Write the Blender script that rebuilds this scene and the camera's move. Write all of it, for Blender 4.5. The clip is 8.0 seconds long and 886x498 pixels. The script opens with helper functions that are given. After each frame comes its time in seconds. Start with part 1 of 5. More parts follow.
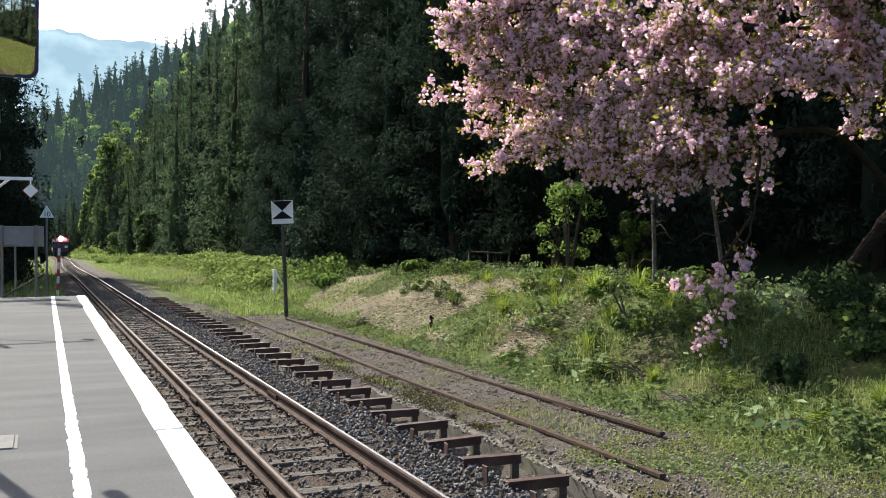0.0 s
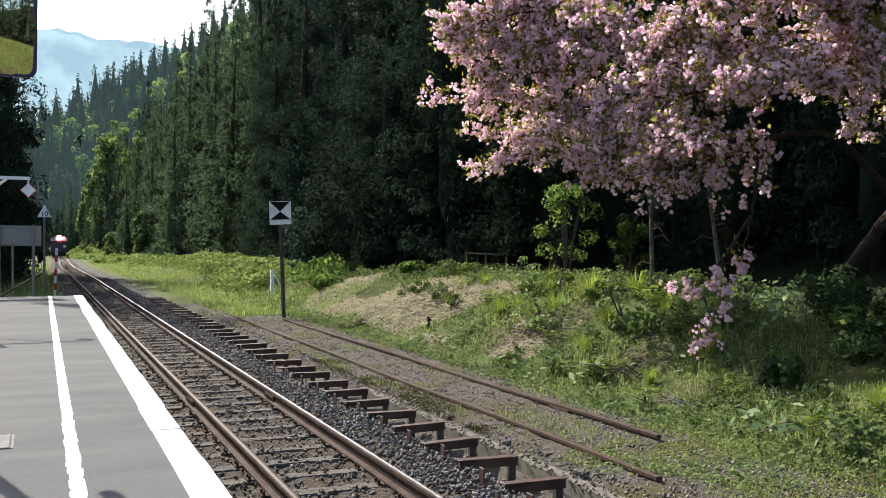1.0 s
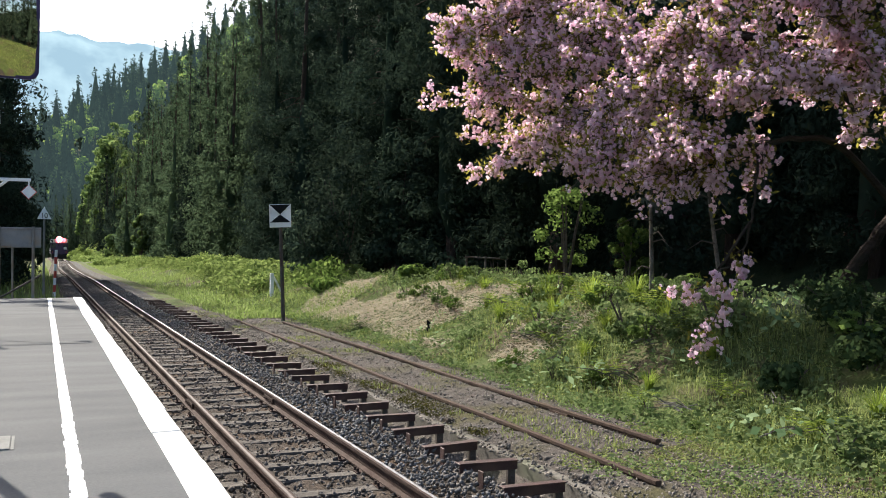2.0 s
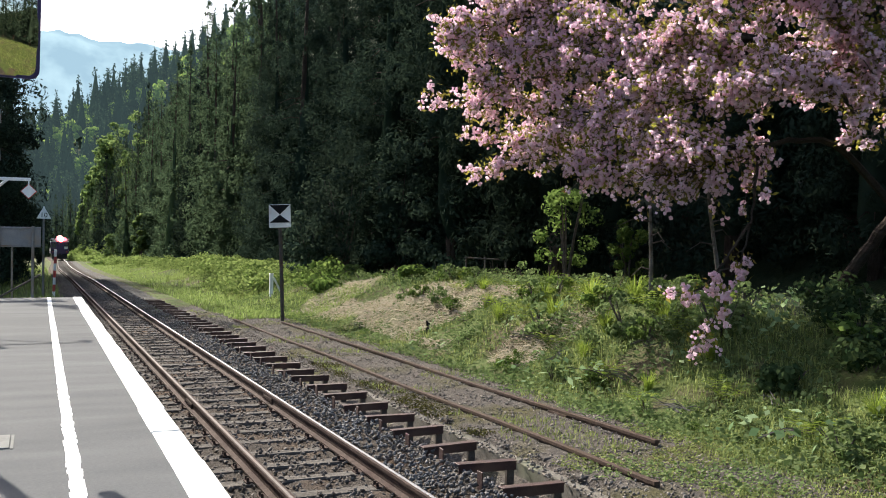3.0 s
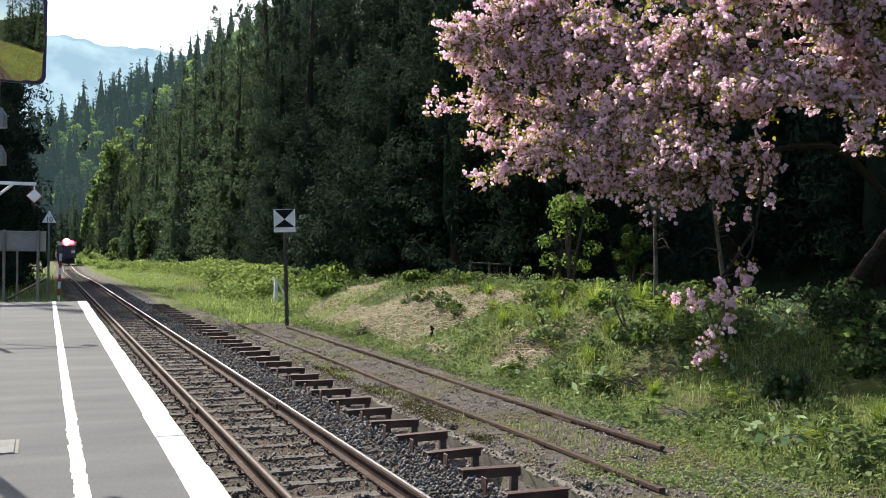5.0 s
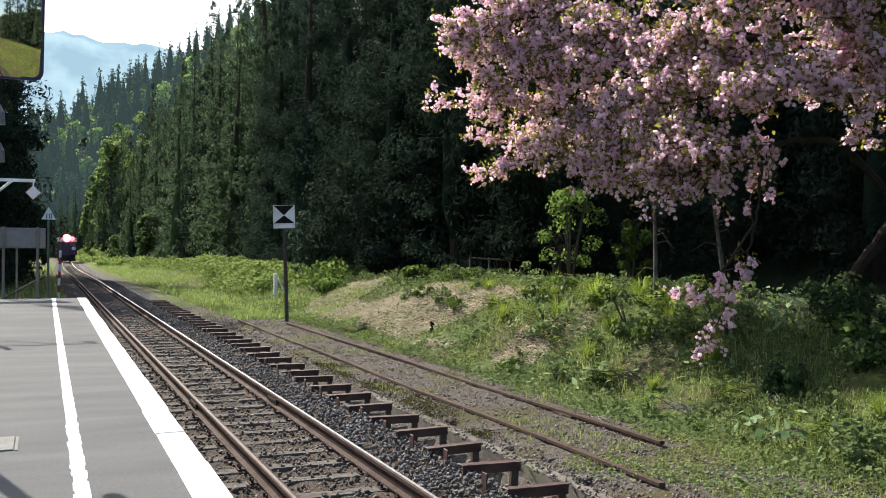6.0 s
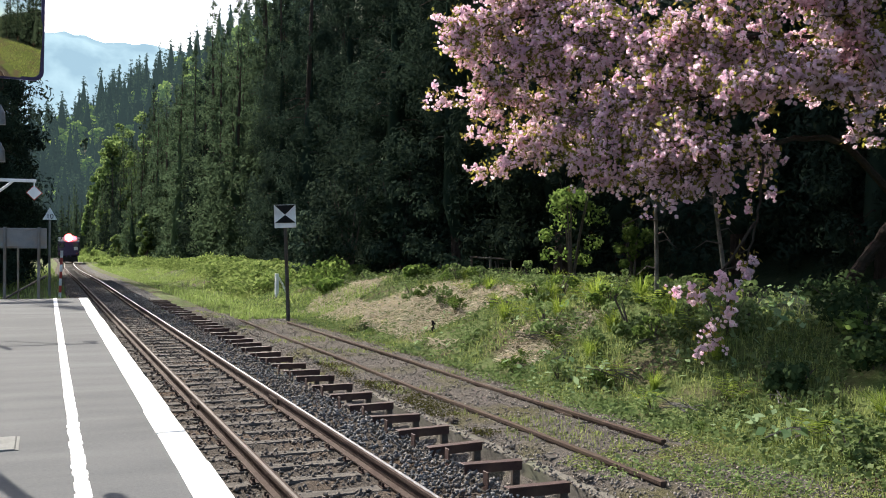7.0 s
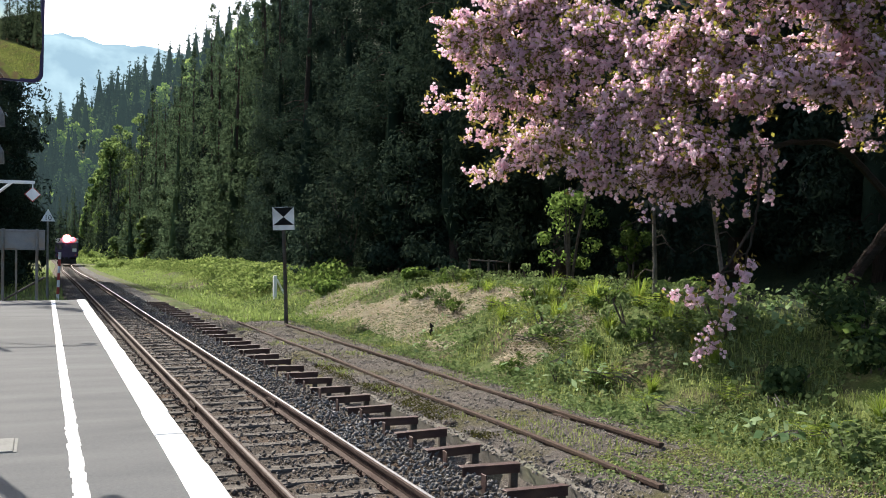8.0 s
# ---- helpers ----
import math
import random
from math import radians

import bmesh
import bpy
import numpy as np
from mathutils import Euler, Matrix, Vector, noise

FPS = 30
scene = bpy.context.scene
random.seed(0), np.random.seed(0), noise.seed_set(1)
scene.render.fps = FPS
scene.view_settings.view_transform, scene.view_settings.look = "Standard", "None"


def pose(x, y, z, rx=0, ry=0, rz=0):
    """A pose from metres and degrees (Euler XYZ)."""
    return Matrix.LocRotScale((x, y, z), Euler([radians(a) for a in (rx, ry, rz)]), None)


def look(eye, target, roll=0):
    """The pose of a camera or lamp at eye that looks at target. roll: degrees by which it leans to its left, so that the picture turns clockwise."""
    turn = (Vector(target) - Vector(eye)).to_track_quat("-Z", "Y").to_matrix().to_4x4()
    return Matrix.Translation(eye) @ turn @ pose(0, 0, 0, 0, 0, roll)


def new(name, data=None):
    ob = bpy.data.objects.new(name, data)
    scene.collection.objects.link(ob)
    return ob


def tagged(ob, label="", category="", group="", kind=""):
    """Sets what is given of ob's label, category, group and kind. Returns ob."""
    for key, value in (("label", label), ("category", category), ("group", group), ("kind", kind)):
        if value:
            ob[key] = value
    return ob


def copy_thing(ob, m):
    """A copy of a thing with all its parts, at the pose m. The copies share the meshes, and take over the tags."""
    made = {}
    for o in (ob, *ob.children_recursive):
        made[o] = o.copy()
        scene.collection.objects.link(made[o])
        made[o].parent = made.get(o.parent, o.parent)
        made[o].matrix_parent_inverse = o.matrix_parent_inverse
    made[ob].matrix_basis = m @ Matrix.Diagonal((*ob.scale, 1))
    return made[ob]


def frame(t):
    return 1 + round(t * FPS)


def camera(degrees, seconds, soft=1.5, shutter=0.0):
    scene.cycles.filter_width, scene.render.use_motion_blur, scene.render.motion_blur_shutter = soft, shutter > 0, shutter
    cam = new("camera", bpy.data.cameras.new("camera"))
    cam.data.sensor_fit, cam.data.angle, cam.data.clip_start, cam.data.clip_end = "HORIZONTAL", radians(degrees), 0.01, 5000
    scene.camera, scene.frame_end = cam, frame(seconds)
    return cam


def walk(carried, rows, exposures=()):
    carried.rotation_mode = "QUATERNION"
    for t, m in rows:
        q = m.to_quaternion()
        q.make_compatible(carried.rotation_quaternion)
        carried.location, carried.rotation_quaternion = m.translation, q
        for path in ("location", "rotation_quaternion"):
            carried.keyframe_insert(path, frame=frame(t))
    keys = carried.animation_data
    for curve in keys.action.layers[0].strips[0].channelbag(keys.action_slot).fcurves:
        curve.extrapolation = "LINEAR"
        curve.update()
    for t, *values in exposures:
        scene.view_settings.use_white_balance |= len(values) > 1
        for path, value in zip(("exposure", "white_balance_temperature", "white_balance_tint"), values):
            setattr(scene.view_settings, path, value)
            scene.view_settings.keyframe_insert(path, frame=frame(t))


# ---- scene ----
cam = camera(50.83, 8.0, soft=1.0)
EYE = Vector((0.0, 0.0, 2.05))


def aim(t, yaw, pitch, roll, dx, dy, dz):
    """A row of the hand-held camera: degrees to the right of the track, up, and of lean."""
    turn = Matrix.Rotation(radians(-yaw), 4, "Z") @ Matrix.Rotation(radians(90 + pitch), 4, "X") @ Matrix.Rotation(radians(roll), 4, "Z")
    return t, Matrix.Translation(EYE + Vector((dx, dy, dz))) @ turn


CAMERA_ROWS = [
    aim(0, 23.399, -0.451, 0.000, 0.000, 0.000, -0.000),
    aim(0.5, 23.513, -0.473, 0.216, -0.001, -0.012, 0.001),
    aim(1, 23.533, -0.359, 0.285, -0.000, -0.003, 0.002),
    aim(1.5, 23.547, -0.177, 0.388, -0.007, -0.004, 0.001),
    aim(3, 23.598, -0.087, 0.703, -0.017, -0.016, -0.003),
    aim(3.5, 23.458, 0.106, 0.525, -0.020, -0.015, 0.001),
    aim(4, 23.351, 0.136, 0.466, -0.017, -0.015, 0.002),
    aim(4.5, 23.302, 0.241, 0.826, -0.020, -0.016, 0.004),
    aim(6, 23.342, -0.079, 0.618, -0.012, -0.006, 0.003),
    aim(6.5, 23.233, -0.193, 0.474, -0.006, -0.011, 0.004),
    aim(7, 23.264, -0.119, 0.486, -0.006, -0.003, -0.000),
    aim(7.5, 23.270, 0.008, 0.626, -0.010, -0.001, -0.001),
    aim(8, 23.377, 0.038, 0.631, -0.013, -0.009, 0.002),
]
walk(cam, CAMERA_ROWS)

# ---- light ----
SUN_ELEV, SUN_TURN = 38.0, -15.5
world = bpy.data.worlds.new("world")
scene.world = world
world.use_nodes = True
wn = world.node_tree
sky = wn.nodes.new("ShaderNodeTexSky")
sky.sky_type = "NISHITA"
sky.sun_disc = False
sky.sun_elevation, sky.sun_rotation = radians(SUN_ELEV), radians(SUN_TURN)
sky.air_density, sky.dust_density = 1.0, 2.5
wn.nodes["Background"].inputs["Strength"].default_value = 0.13
wn.links.new(sky.outputs[0], wn.nodes["Background"].inputs["Color"])
sun_data = bpy.data.lights.new("sun", "SUN")
sun_data.energy, sun_data.angle, sun_data.color = 4.9, radians(0.6), (1.0, 0.94, 0.84)
sun = new("sun", sun_data)
sd = Vector((math.sin(radians(SUN_TURN)) * math.cos(radians(SUN_ELEV)), math.cos(radians(SUN_TURN)) * math.cos(radians(SUN_ELEV)), math.sin(radians(SUN_ELEV))))
sun.matrix_world = look(sd * 60, (0, 0, 0))
scene.view_settings.exposure = 1.1


# ---- materials ----
def shader(name):
    m = bpy.data.materials.new(name)
    m.use_nodes = True
    return m, m.node_tree.nodes, m.node_tree.links, m.node_tree.nodes["Principled BSDF"]


def surface(name, a, b, scale=8.0, rough=0.8, metal=0.0, bump=0.3, fine=60.0, stain=None, stain_scale=0.7, vary=0.0, stretch=(1, 1, 1), bump_size=0.01):
    """Two mixed tones, a finer grain, patches of stain, and relief; object coordinates in metres."""
    m, N, L, p = shader(name)
    tc = N.new("ShaderNodeTexCoord")
    mp = N.new("ShaderNodeMapping")
    mp.inputs["Scale"].default_value = stretch
    L.new(tc.outputs["Object"], mp.inputs["Vector"])
    n1 = N.new("ShaderNodeTexNoise")
    n1.inputs["Scale"].default_value, n1.inputs["Detail"].default_value = scale, 6.0
    n2 = N.new("ShaderNodeTexNoise")
    n2.inputs["Scale"].default_value, n2.inputs["Detail"].default_value = fine, 3.0
    L.new(mp.outputs[0], n1.inputs["Vector"])
    L.new(mp.outputs[0], n2.inputs["Vector"])
    add = N.new("ShaderNodeMath")
    add.operation = "ADD"
    L.new(n1.outputs[0], add.inputs[0])
    L.new(n2.outputs[0], add.inputs[1])
    ramp = N.new("ShaderNodeMapRange")
    ramp.inputs[1].default_value, ramp.inputs[2].default_value = 0.7, 1.3
    L.new(add.outputs[0], ramp.inputs[0])
    mix = N.new("ShaderNodeMix")
    mix.data_type = "RGBA"
    mix.inputs[6].default_value, mix.inputs[7].default_value = (*a, 1), (*b, 1)
    L.new(ramp.outputs[0], mix.inputs[0])
    out = mix.outputs[2]
    if stain:
        n3 = N.new("ShaderNodeTexNoise")
        n3.inputs["Scale"].default_value, n3.inputs["Detail"].default_value = stain_scale, 5.0
        L.new(tc.outputs["Object"], n3.inputs["Vector"])
        r3 = N.new("ShaderNodeMapRange")
        r3.inputs[1].default_value, r3.inputs[2].default_value = 0.5, 0.66
        L.new(n3.outputs[0], r3.inputs[0])
        mx = N.new("ShaderNodeMix")
        mx.data_type = "RGBA"
        mx.inputs[7].default_value = (*stain, 1)
        L.new(r3.outputs[0], mx.inputs[0])
        L.new(out, mx.inputs[6])
        out = mx.outputs[2]
    if vary:
        info = N.new("ShaderNodeObjectInfo")
        geo = N.new("ShaderNodeNewGeometry")
        s = N.new("ShaderNodeMath")
        s.operation = "ADD"
        L.new(info.outputs["Random"], s.inputs[0])
        L.new(geo.outputs["Random Per Island"], s.inputs[1])
        r = N.new("ShaderNodeMapRange")
        r.inputs[2].default_value = 2.0
        r.inputs[3].default_value, r.inputs[4].default_value = 1 - vary, 1 + vary
        L.new(s.outputs[0], r.inputs[0])
        hsv = N.new("ShaderNodeHueSaturation")
        L.new(r.outputs[0], hsv.inputs["Value"])
        L.new(out, hsv.inputs["Color"])
        out = hsv.outputs[0]
    L.new(out, p.inputs["Base Color"])
    p.inputs["Roughness"].default_value, p.inputs["Metallic"].default_value = rough, metal
    p.inputs["Specular IOR Level"].default_value = 0.08 if rough >= 0.8 else 0.4
    if bump:
        bp = N.new("ShaderNodeBump")
        bp.inputs["Strength"].default_value, bp.inputs["Distance"].default_value = bump, bump_size
        L.new(add.outputs[0], bp.inputs["Height"])
        L.new(bp.outputs[0], p.inputs["Normal"])
    return m


def leafy(name, a, b, through_light=0.45, c=None, spread=0.35, haze_glow=None):
    """Leaf or petal: diffuse and translucent, its tone varied leaf by leaf and in larger patches."""
    m, N, L, p = shader(name)
    geo = N.new("ShaderNodeNewGeometry")
    tc = N.new("ShaderNodeTexCoord")
    n = N.new("ShaderNodeTexNoise")
    n.inputs["Scale"].default_value, n.inputs["Detail"].default_value = 0.9, 3.0
    L.new(tc.outputs["Object"], n.inputs["Vector"])
    mix = N.new("ShaderNodeMix")
    mix.data_type = "RGBA"
    mix.inputs[6].default_value, mix.inputs[7].default_value = (*a, 1), (*b, 1)
    L.new(geo.outputs["Random Per Island"], mix.inputs[0])
    out = mix.outputs[2]
    if c:
        r3 = N.new("ShaderNodeMapRange")
        r3.inputs[1].default_value, r3.inputs[2].default_value = 0.45, 0.65
        L.new(n.outputs[0], r3.inputs[0])
        mx = N.new("ShaderNodeMix")
        mx.data_type = "RGBA"
        mx.inputs[7].default_value = (*c, 1)
        L.new(r3.outputs[0], mx.inputs[0])
        L.new(out, mx.inputs[6])
        out = mx.outputs[2]
    info = N.new("ShaderNodeObjectInfo")
    r = N.new("ShaderNodeMapRange")
    r.inputs[3].default_value, r.inputs[4].default_value = 1 - spread, 1 + spread
    L.new(info.outputs["Random"], r.inputs[0])
    hsv = N.new("ShaderNodeHueSaturation")
    L.new(r.outputs[0], hsv.inputs["Value"])
    L.new(out, hsv.inputs["Color"])
    df, tr, ms = N.new("ShaderNodeBsdfDiffuse"), N.new("ShaderNodeBsdfTranslucent"), N.new("ShaderNodeMixShader")
    L.new(hsv.outputs[0], df.inputs[0])
    L.new(hsv.outputs[0], tr.inputs[0])
    ms.inputs[0].default_value = through_light
    L.new(df.outputs[0], ms.inputs[1])
    L.new(tr.outputs[0], ms.inputs[2])
    end = ms.outputs[0]
    if haze_glow:
        # aerial haze over far distance, added to the leaves as a faint emission
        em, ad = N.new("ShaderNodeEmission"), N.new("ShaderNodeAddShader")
        em.inputs[0].default_value = (*haze_glow, 1)
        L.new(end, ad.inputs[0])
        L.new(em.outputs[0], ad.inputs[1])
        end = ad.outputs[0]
    L.new(end, N["Material Output"].inputs[0])
    return m


M_ASPHALT = surface("platform_asphalt", (0.076, 0.078, 0.08), (0.124, 0.126, 0.127), 1.6, 0.88, 0, 0.3, 110, (0.085, 0.087, 0.088), 0.35, stretch=(0.35, 1.6, 1))
M_WHITE = surface("white_paint", (0.72, 0.72, 0.7), (0.84, 0.84, 0.82), 5, 0.7, 0, 0.3, 70, (0.6, 0.59, 0.56), 2.2)
M_CONC = surface("old_concrete", (0.08, 0.072, 0.06), (0.19, 0.175, 0.15), 4, 0.9, 0, 0.5, 50, (0.14, 0.14, 0.1), 1.5, 0.1)
M_HATCH = surface("pale_hatch_concrete", (0.15, 0.15, 0.14), (0.22, 0.22, 0.205), 5, 0.9, 0, 0.3, 60)
M_BALLAST = surface("ballast_stone", (0.07, 0.07, 0.072), (0.17, 0.168, 0.168), 14, 0.85, 0, 0.3, 80, (0.1, 0.088, 0.078), 0.6, 0.55)
M_BED = surface("ballast_bed", (0.03, 0.025, 0.021), (0.1, 0.085, 0.072), 18, 0.95, 0, 0.9, 50, (0.09, 0.06, 0.04), 0.8, bump_size=0.04)
M_SHOULDER = surface("grey_shoulder_stone", (0.05, 0.048, 0.045), (0.15, 0.144, 0.136), 12, 0.95, 0, 0.9, 40, (0.1, 0.09, 0.07), 0.5, bump_size=0.04)
M_RUSTBED = surface("rusty_ballast_stone", (0.075, 0.064, 0.056), (0.19, 0.17, 0.152), 14, 0.9, 0, 0.3, 80, None, 1, 0.5)
M_SLEEPER = surface("weathered_sleeper_wood", (0.045, 0.039, 0.034), (0.135, 0.121, 0.107), 6, 0.85, 0, 0.7, 40, (0.05, 0.04, 0.032), 1.6, 0.25, (0.25, 5, 3))
M_RUST = surface("rusty_steel", (0.038, 0.026, 0.022), (0.078, 0.054, 0.045), 9, 0.82, 0.1, 0.4, 80, (0.035, 0.02, 0.017), 2)
M_OLDRUST = surface("dull_rusted_rail", (0.042, 0.028, 0.023), (0.09, 0.064, 0.05), 9, 0.85, 0.1, 0.4, 80, (0.07, 0.05, 0.035), 2)
M_MAROON = surface("maroon_painted_steel", (0.03, 0.014, 0.012), (0.064, 0.03, 0.027), 8, 0.6, 0.1, 0.4, 70, (0.095, 0.055, 0.04), 2.5, 0.2)
M_RAILTOP = surface("worn_bright_rail", (0.42, 0.41, 0.42), (0.56, 0.55, 0.56), 4, 0.4, 1.0, 0.05, 90)
M_RAILDULL = surface("dull_worn_rail", (0.09, 0.072, 0.062), (0.15, 0.125, 0.112), 5, 0.7, 0.2, 0.05, 90, (0.12, 0.085, 0.07), 1.4)
M_GROUND = surface("soil_with_moss", (0.05, 0.075, 0.02), (0.11, 0.13, 0.045), 2.2, 0.95, 0, 0.8, 30, (0.09, 0.07, 0.045), 0.8, bump_size=0.04)
M_FLOORSHADE = surface("forest_floor_and_bank_shade", (0.012, 0.022, 0.01), (0.03, 0.038, 0.018), 1.2, 0.95, 0, 0.6, 14, bump_size=0.05)
M_BARK = surface("cedar_bark", (0.035, 0.025, 0.02), (0.085, 0.062, 0.05), 6, 0.9, 0, 0.9, 40, None, 1, 0, (6, 6, 0.6), 0.03)
M_CBARK = surface("cherry_bark", (0.02, 0.015, 0.012), (0.06, 0.045, 0.036), 8, 0.8, 0, 0.8, 50, (0.035, 0.032, 0.026), 3, 0, (1, 1, 3), 0.02)
M_TWIG = surface("grey_twig", (0.05, 0.042, 0.036), (0.12, 0.1, 0.088), 12, 0.8, 0, 0.3, 60)
M_PALEBARK = surface("pale_sapling_bark", (0.07, 0.063, 0.056), (0.19, 0.175, 0.16), 9, 0.8, 0, 0.4, 60, (0.06, 0.055, 0.045), 3)
M_POST = surface("dark_weathered_post", (0.05, 0.048, 0.042), (0.11, 0.1, 0.09), 5, 0.8, 0, 0.4, 60, (0.08, 0.05, 0.035), 2)
M_GREYPAINT = surface("grey_painted_steel", (0.17, 0.175, 0.18), (0.24, 0.24, 0.24), 4, 0.55, 0.1, 0.2, 60, (0.24, 0.2, 0.16), 1.6)
M_PALE = surface("pale_painted_sheet", (0.74, 0.75, 0.74), (0.84, 0.84, 0.82), 3, 0.6, 0, 0.15, 50, (0.6, 0.58, 0.55), 1.8)
M_BLACK = surface("black_paint", (0.008, 0.008, 0.009), (0.02, 0.02, 0.02), 6, 0.85, 0, 0.2, 60)
M_REDPAINT = surface("red_paint", (0.32, 0.035, 0.03), (0.45, 0.06, 0.05), 5, 0.55, 0, 0.2, 60)
M_STEEL = surface("galvanised_pipe", (0.16, 0.165, 0.165), (0.26, 0.26, 0.26), 8, 0.5, 0.5, 0.2, 60, (0.2, 0.15, 0.11), 2)

M_CEDAR = leafy("cedar_foliage", (0.017, 0.029, 0.02), (0.036, 0.053, 0.036), 0.28, (0.027, 0.041, 0.029), 0.4)
# greener cedar foliage, lightened as well for the haze along the slope
M_HAZECEDAR = leafy("haze_lightened_cedar_foliage", (0.045, 0.073, 0.042), (0.095, 0.132, 0.072), 0.45, (0.064, 0.096, 0.052), 0.35)
# the two far foliages carry valley haze as a bluish emission
M_CEDARFAR = leafy("hazed_conifer_foliage", (0.018, 0.036, 0.024), (0.05, 0.08, 0.045), 0.35, None, 0.35, (0.017, 0.026, 0.028))
M_BROADFAR = leafy("hazed_spring_foliage", (0.09, 0.15, 0.03), (0.22, 0.28, 0.06), 0.5, None, 0.35, (0.02, 0.031, 0.03))
M_BROAD = leafy("fresh_broadleaf", (0.055, 0.1, 0.022), (0.16, 0.22, 0.06), 0.5, (0.1, 0.15, 0.04))
M_GRASS = leafy("meadow_grass", (0.11, 0.15, 0.04), (0.31, 0.35, 0.13), 0.5, (0.2, 0.23, 0.085), 0.15)
M_SPRING = leafy("spring_foliage", (0.08, 0.13, 0.045), (0.22, 0.28, 0.1), 0.55, (0.13, 0.19, 0.06), 0.3)
M_VERGE = leafy("verge_grass_blades", (0.12, 0.18, 0.045), (0.29, 0.36, 0.12), 0.5, (0.19, 0.25, 0.08), 0.2)
M_FERN = leafy("fern_fronds", (0.13, 0.19, 0.03), (0.25, 0.31, 0.06), 0.5)
M_SILTSTONE = surface("dusty_pebbles", (0.09, 0.078, 0.066), (0.22, 0.195, 0.17), 14, 0.9, 0, 0.3, 80, None, 1, 0.5)
M_SILT = surface("dusty_siding_gravel", (0.05, 0.043, 0.037), (0.13, 0.114, 0.1), 14, 0.95, 0, 0.9, 60, (0.07, 0.065, 0.025), 0.7, bump_size=0.03)
M_WEED = leafy("broad_weed_leaves", (0.075, 0.12, 0.035), (0.25, 0.31, 0.14), 0.45, (0.14, 0.2, 0.075), 0.25)
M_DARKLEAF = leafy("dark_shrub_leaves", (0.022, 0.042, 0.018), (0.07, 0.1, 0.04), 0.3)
M_EVERGREEN = leafy("evergreen_leaves", (0.02, 0.035, 0.024), (0.068, 0.094, 0.064), 0.3)
M_BUTTERBUR = leafy("pale_butterbur_leaves", (0.11, 0.18, 0.08), (0.27, 0.35, 0.19), 0.4)
M_MOSS = leafy("brown_green_moss", (0.05, 0.05, 0.016), (0.12, 0.115, 0.035), 0.2)
M_DRY = leafy("dry_straw", (0.4, 0.33, 0.24), (0.68, 0.61, 0.49), 0.35)
M_PETAL = leafy("cherry_petals", (0.9, 0.62, 0.75), (0.985, 0.89, 0.94), 0.66, (0.95, 0.78, 0.86), 0.05)
M_BRONZE = leafy("young_cherry_leaves", (0.22, 0.2, 0.035), (0.38, 0.38, 0.08), 0.55, (0.3, 0.24, 0.07))


# ---- mesh helpers ----
def part(name, bm, material, parent=None, label=""):
    """Links a bmesh as one mesh object, under a thing or a part."""
    me = bpy.data.meshes.new(name)
    bm.to_mesh(me)
    bm.free()
    me.materials.append(material)
    ob = new(name, me)
    ob.parent = parent
    if label:
        ob["label"] = label
    return ob


def soup(name, verts, faces, material, parent=None):
    """Many small faces as one mesh, from arrays."""
    me = bpy.data.meshes.new(name)
    verts, faces = np.asarray(verts, dtype=np.float32), np.asarray(faces, dtype=np.int32)
    k = faces.shape[1]
    me.vertices.add(len(verts))
    me.vertices.foreach_set("co", verts.ravel())
    me.loops.add(faces.size)
    me.loops.foreach_set("vertex_index", faces.ravel())
    me.polygons.add(len(faces))
    me.polygons.foreach_set("loop_start", np.arange(len(faces), dtype=np.int32) * k)
    me.update(calc_edges=True)
    me.materials.append(material)
    ob = new(name, me)
    ob.parent = parent
    return ob


def thing(name, m, label, category, group="", kind=""):
    ob = new(name)
    ob.empty_display_size = 0.1
    ob.matrix_basis = m
    return tagged(ob, label, category, group, kind)


def box(bm, cx, cy, cz, sx, sy, sz, m=Matrix(), bevel=0.0):
    r = bmesh.ops.create_cube(bm, size=1.0, matrix=m @ Matrix.Translation((cx, cy, cz)) @ Matrix.Diagonal((sx, sy, sz, 1)))
    if bevel:
        edges = list({e for v in r["verts"] for e in v.link_edges})
        bmesh.ops.bevel(bm, geom=edges, offset=bevel, segments=1, affect="EDGES")
    return bm


def boxed(cx, cy, cz, sx, sy, sz, bevel=0.0, m=Matrix()):
    return box(bmesh.new(), cx, cy, cz, sx, sy, sz, m, bevel)


def tube(bm, a, b, ra, rb, n=8):
    a, b = Vector(a), Vector(b)
    m = Matrix.Translation((a + b) / 2) @ (b - a).to_track_quat("Z", "Y").to_matrix().to_4x4()
    bmesh.ops.create_cone(bm, cap_ends=True, segments=n, radius1=ra, radius2=rb, depth=(b - a).length, matrix=m)
    return bm


def limb(bm, pts, radii, n=6):
    """A bent, tapered stem through the points."""
    rings = []
    for i, p in enumerate(pts):
        p = Vector(p)
        d = Vector(pts[min(i + 1, len(pts) - 1)]) - Vector(pts[max(i - 1, 0)])
        q = d.to_track_quat("Z", "Y")
        rings.append([bm.verts.new(p + q @ Vector((radii[i] * math.cos(k * math.tau / n), radii[i] * math.sin(k * math.tau / n), 0))) for k in range(n)])
    for r, s in zip(rings, rings[1:]):
        for k in range(n):
            bm.faces.new((r[k], r[(k + 1) % n], s[(k + 1) % n], s[k]))
    bm.faces.new(rings[-1])
    bm.faces.new(rings[0][::-1])
    return bm


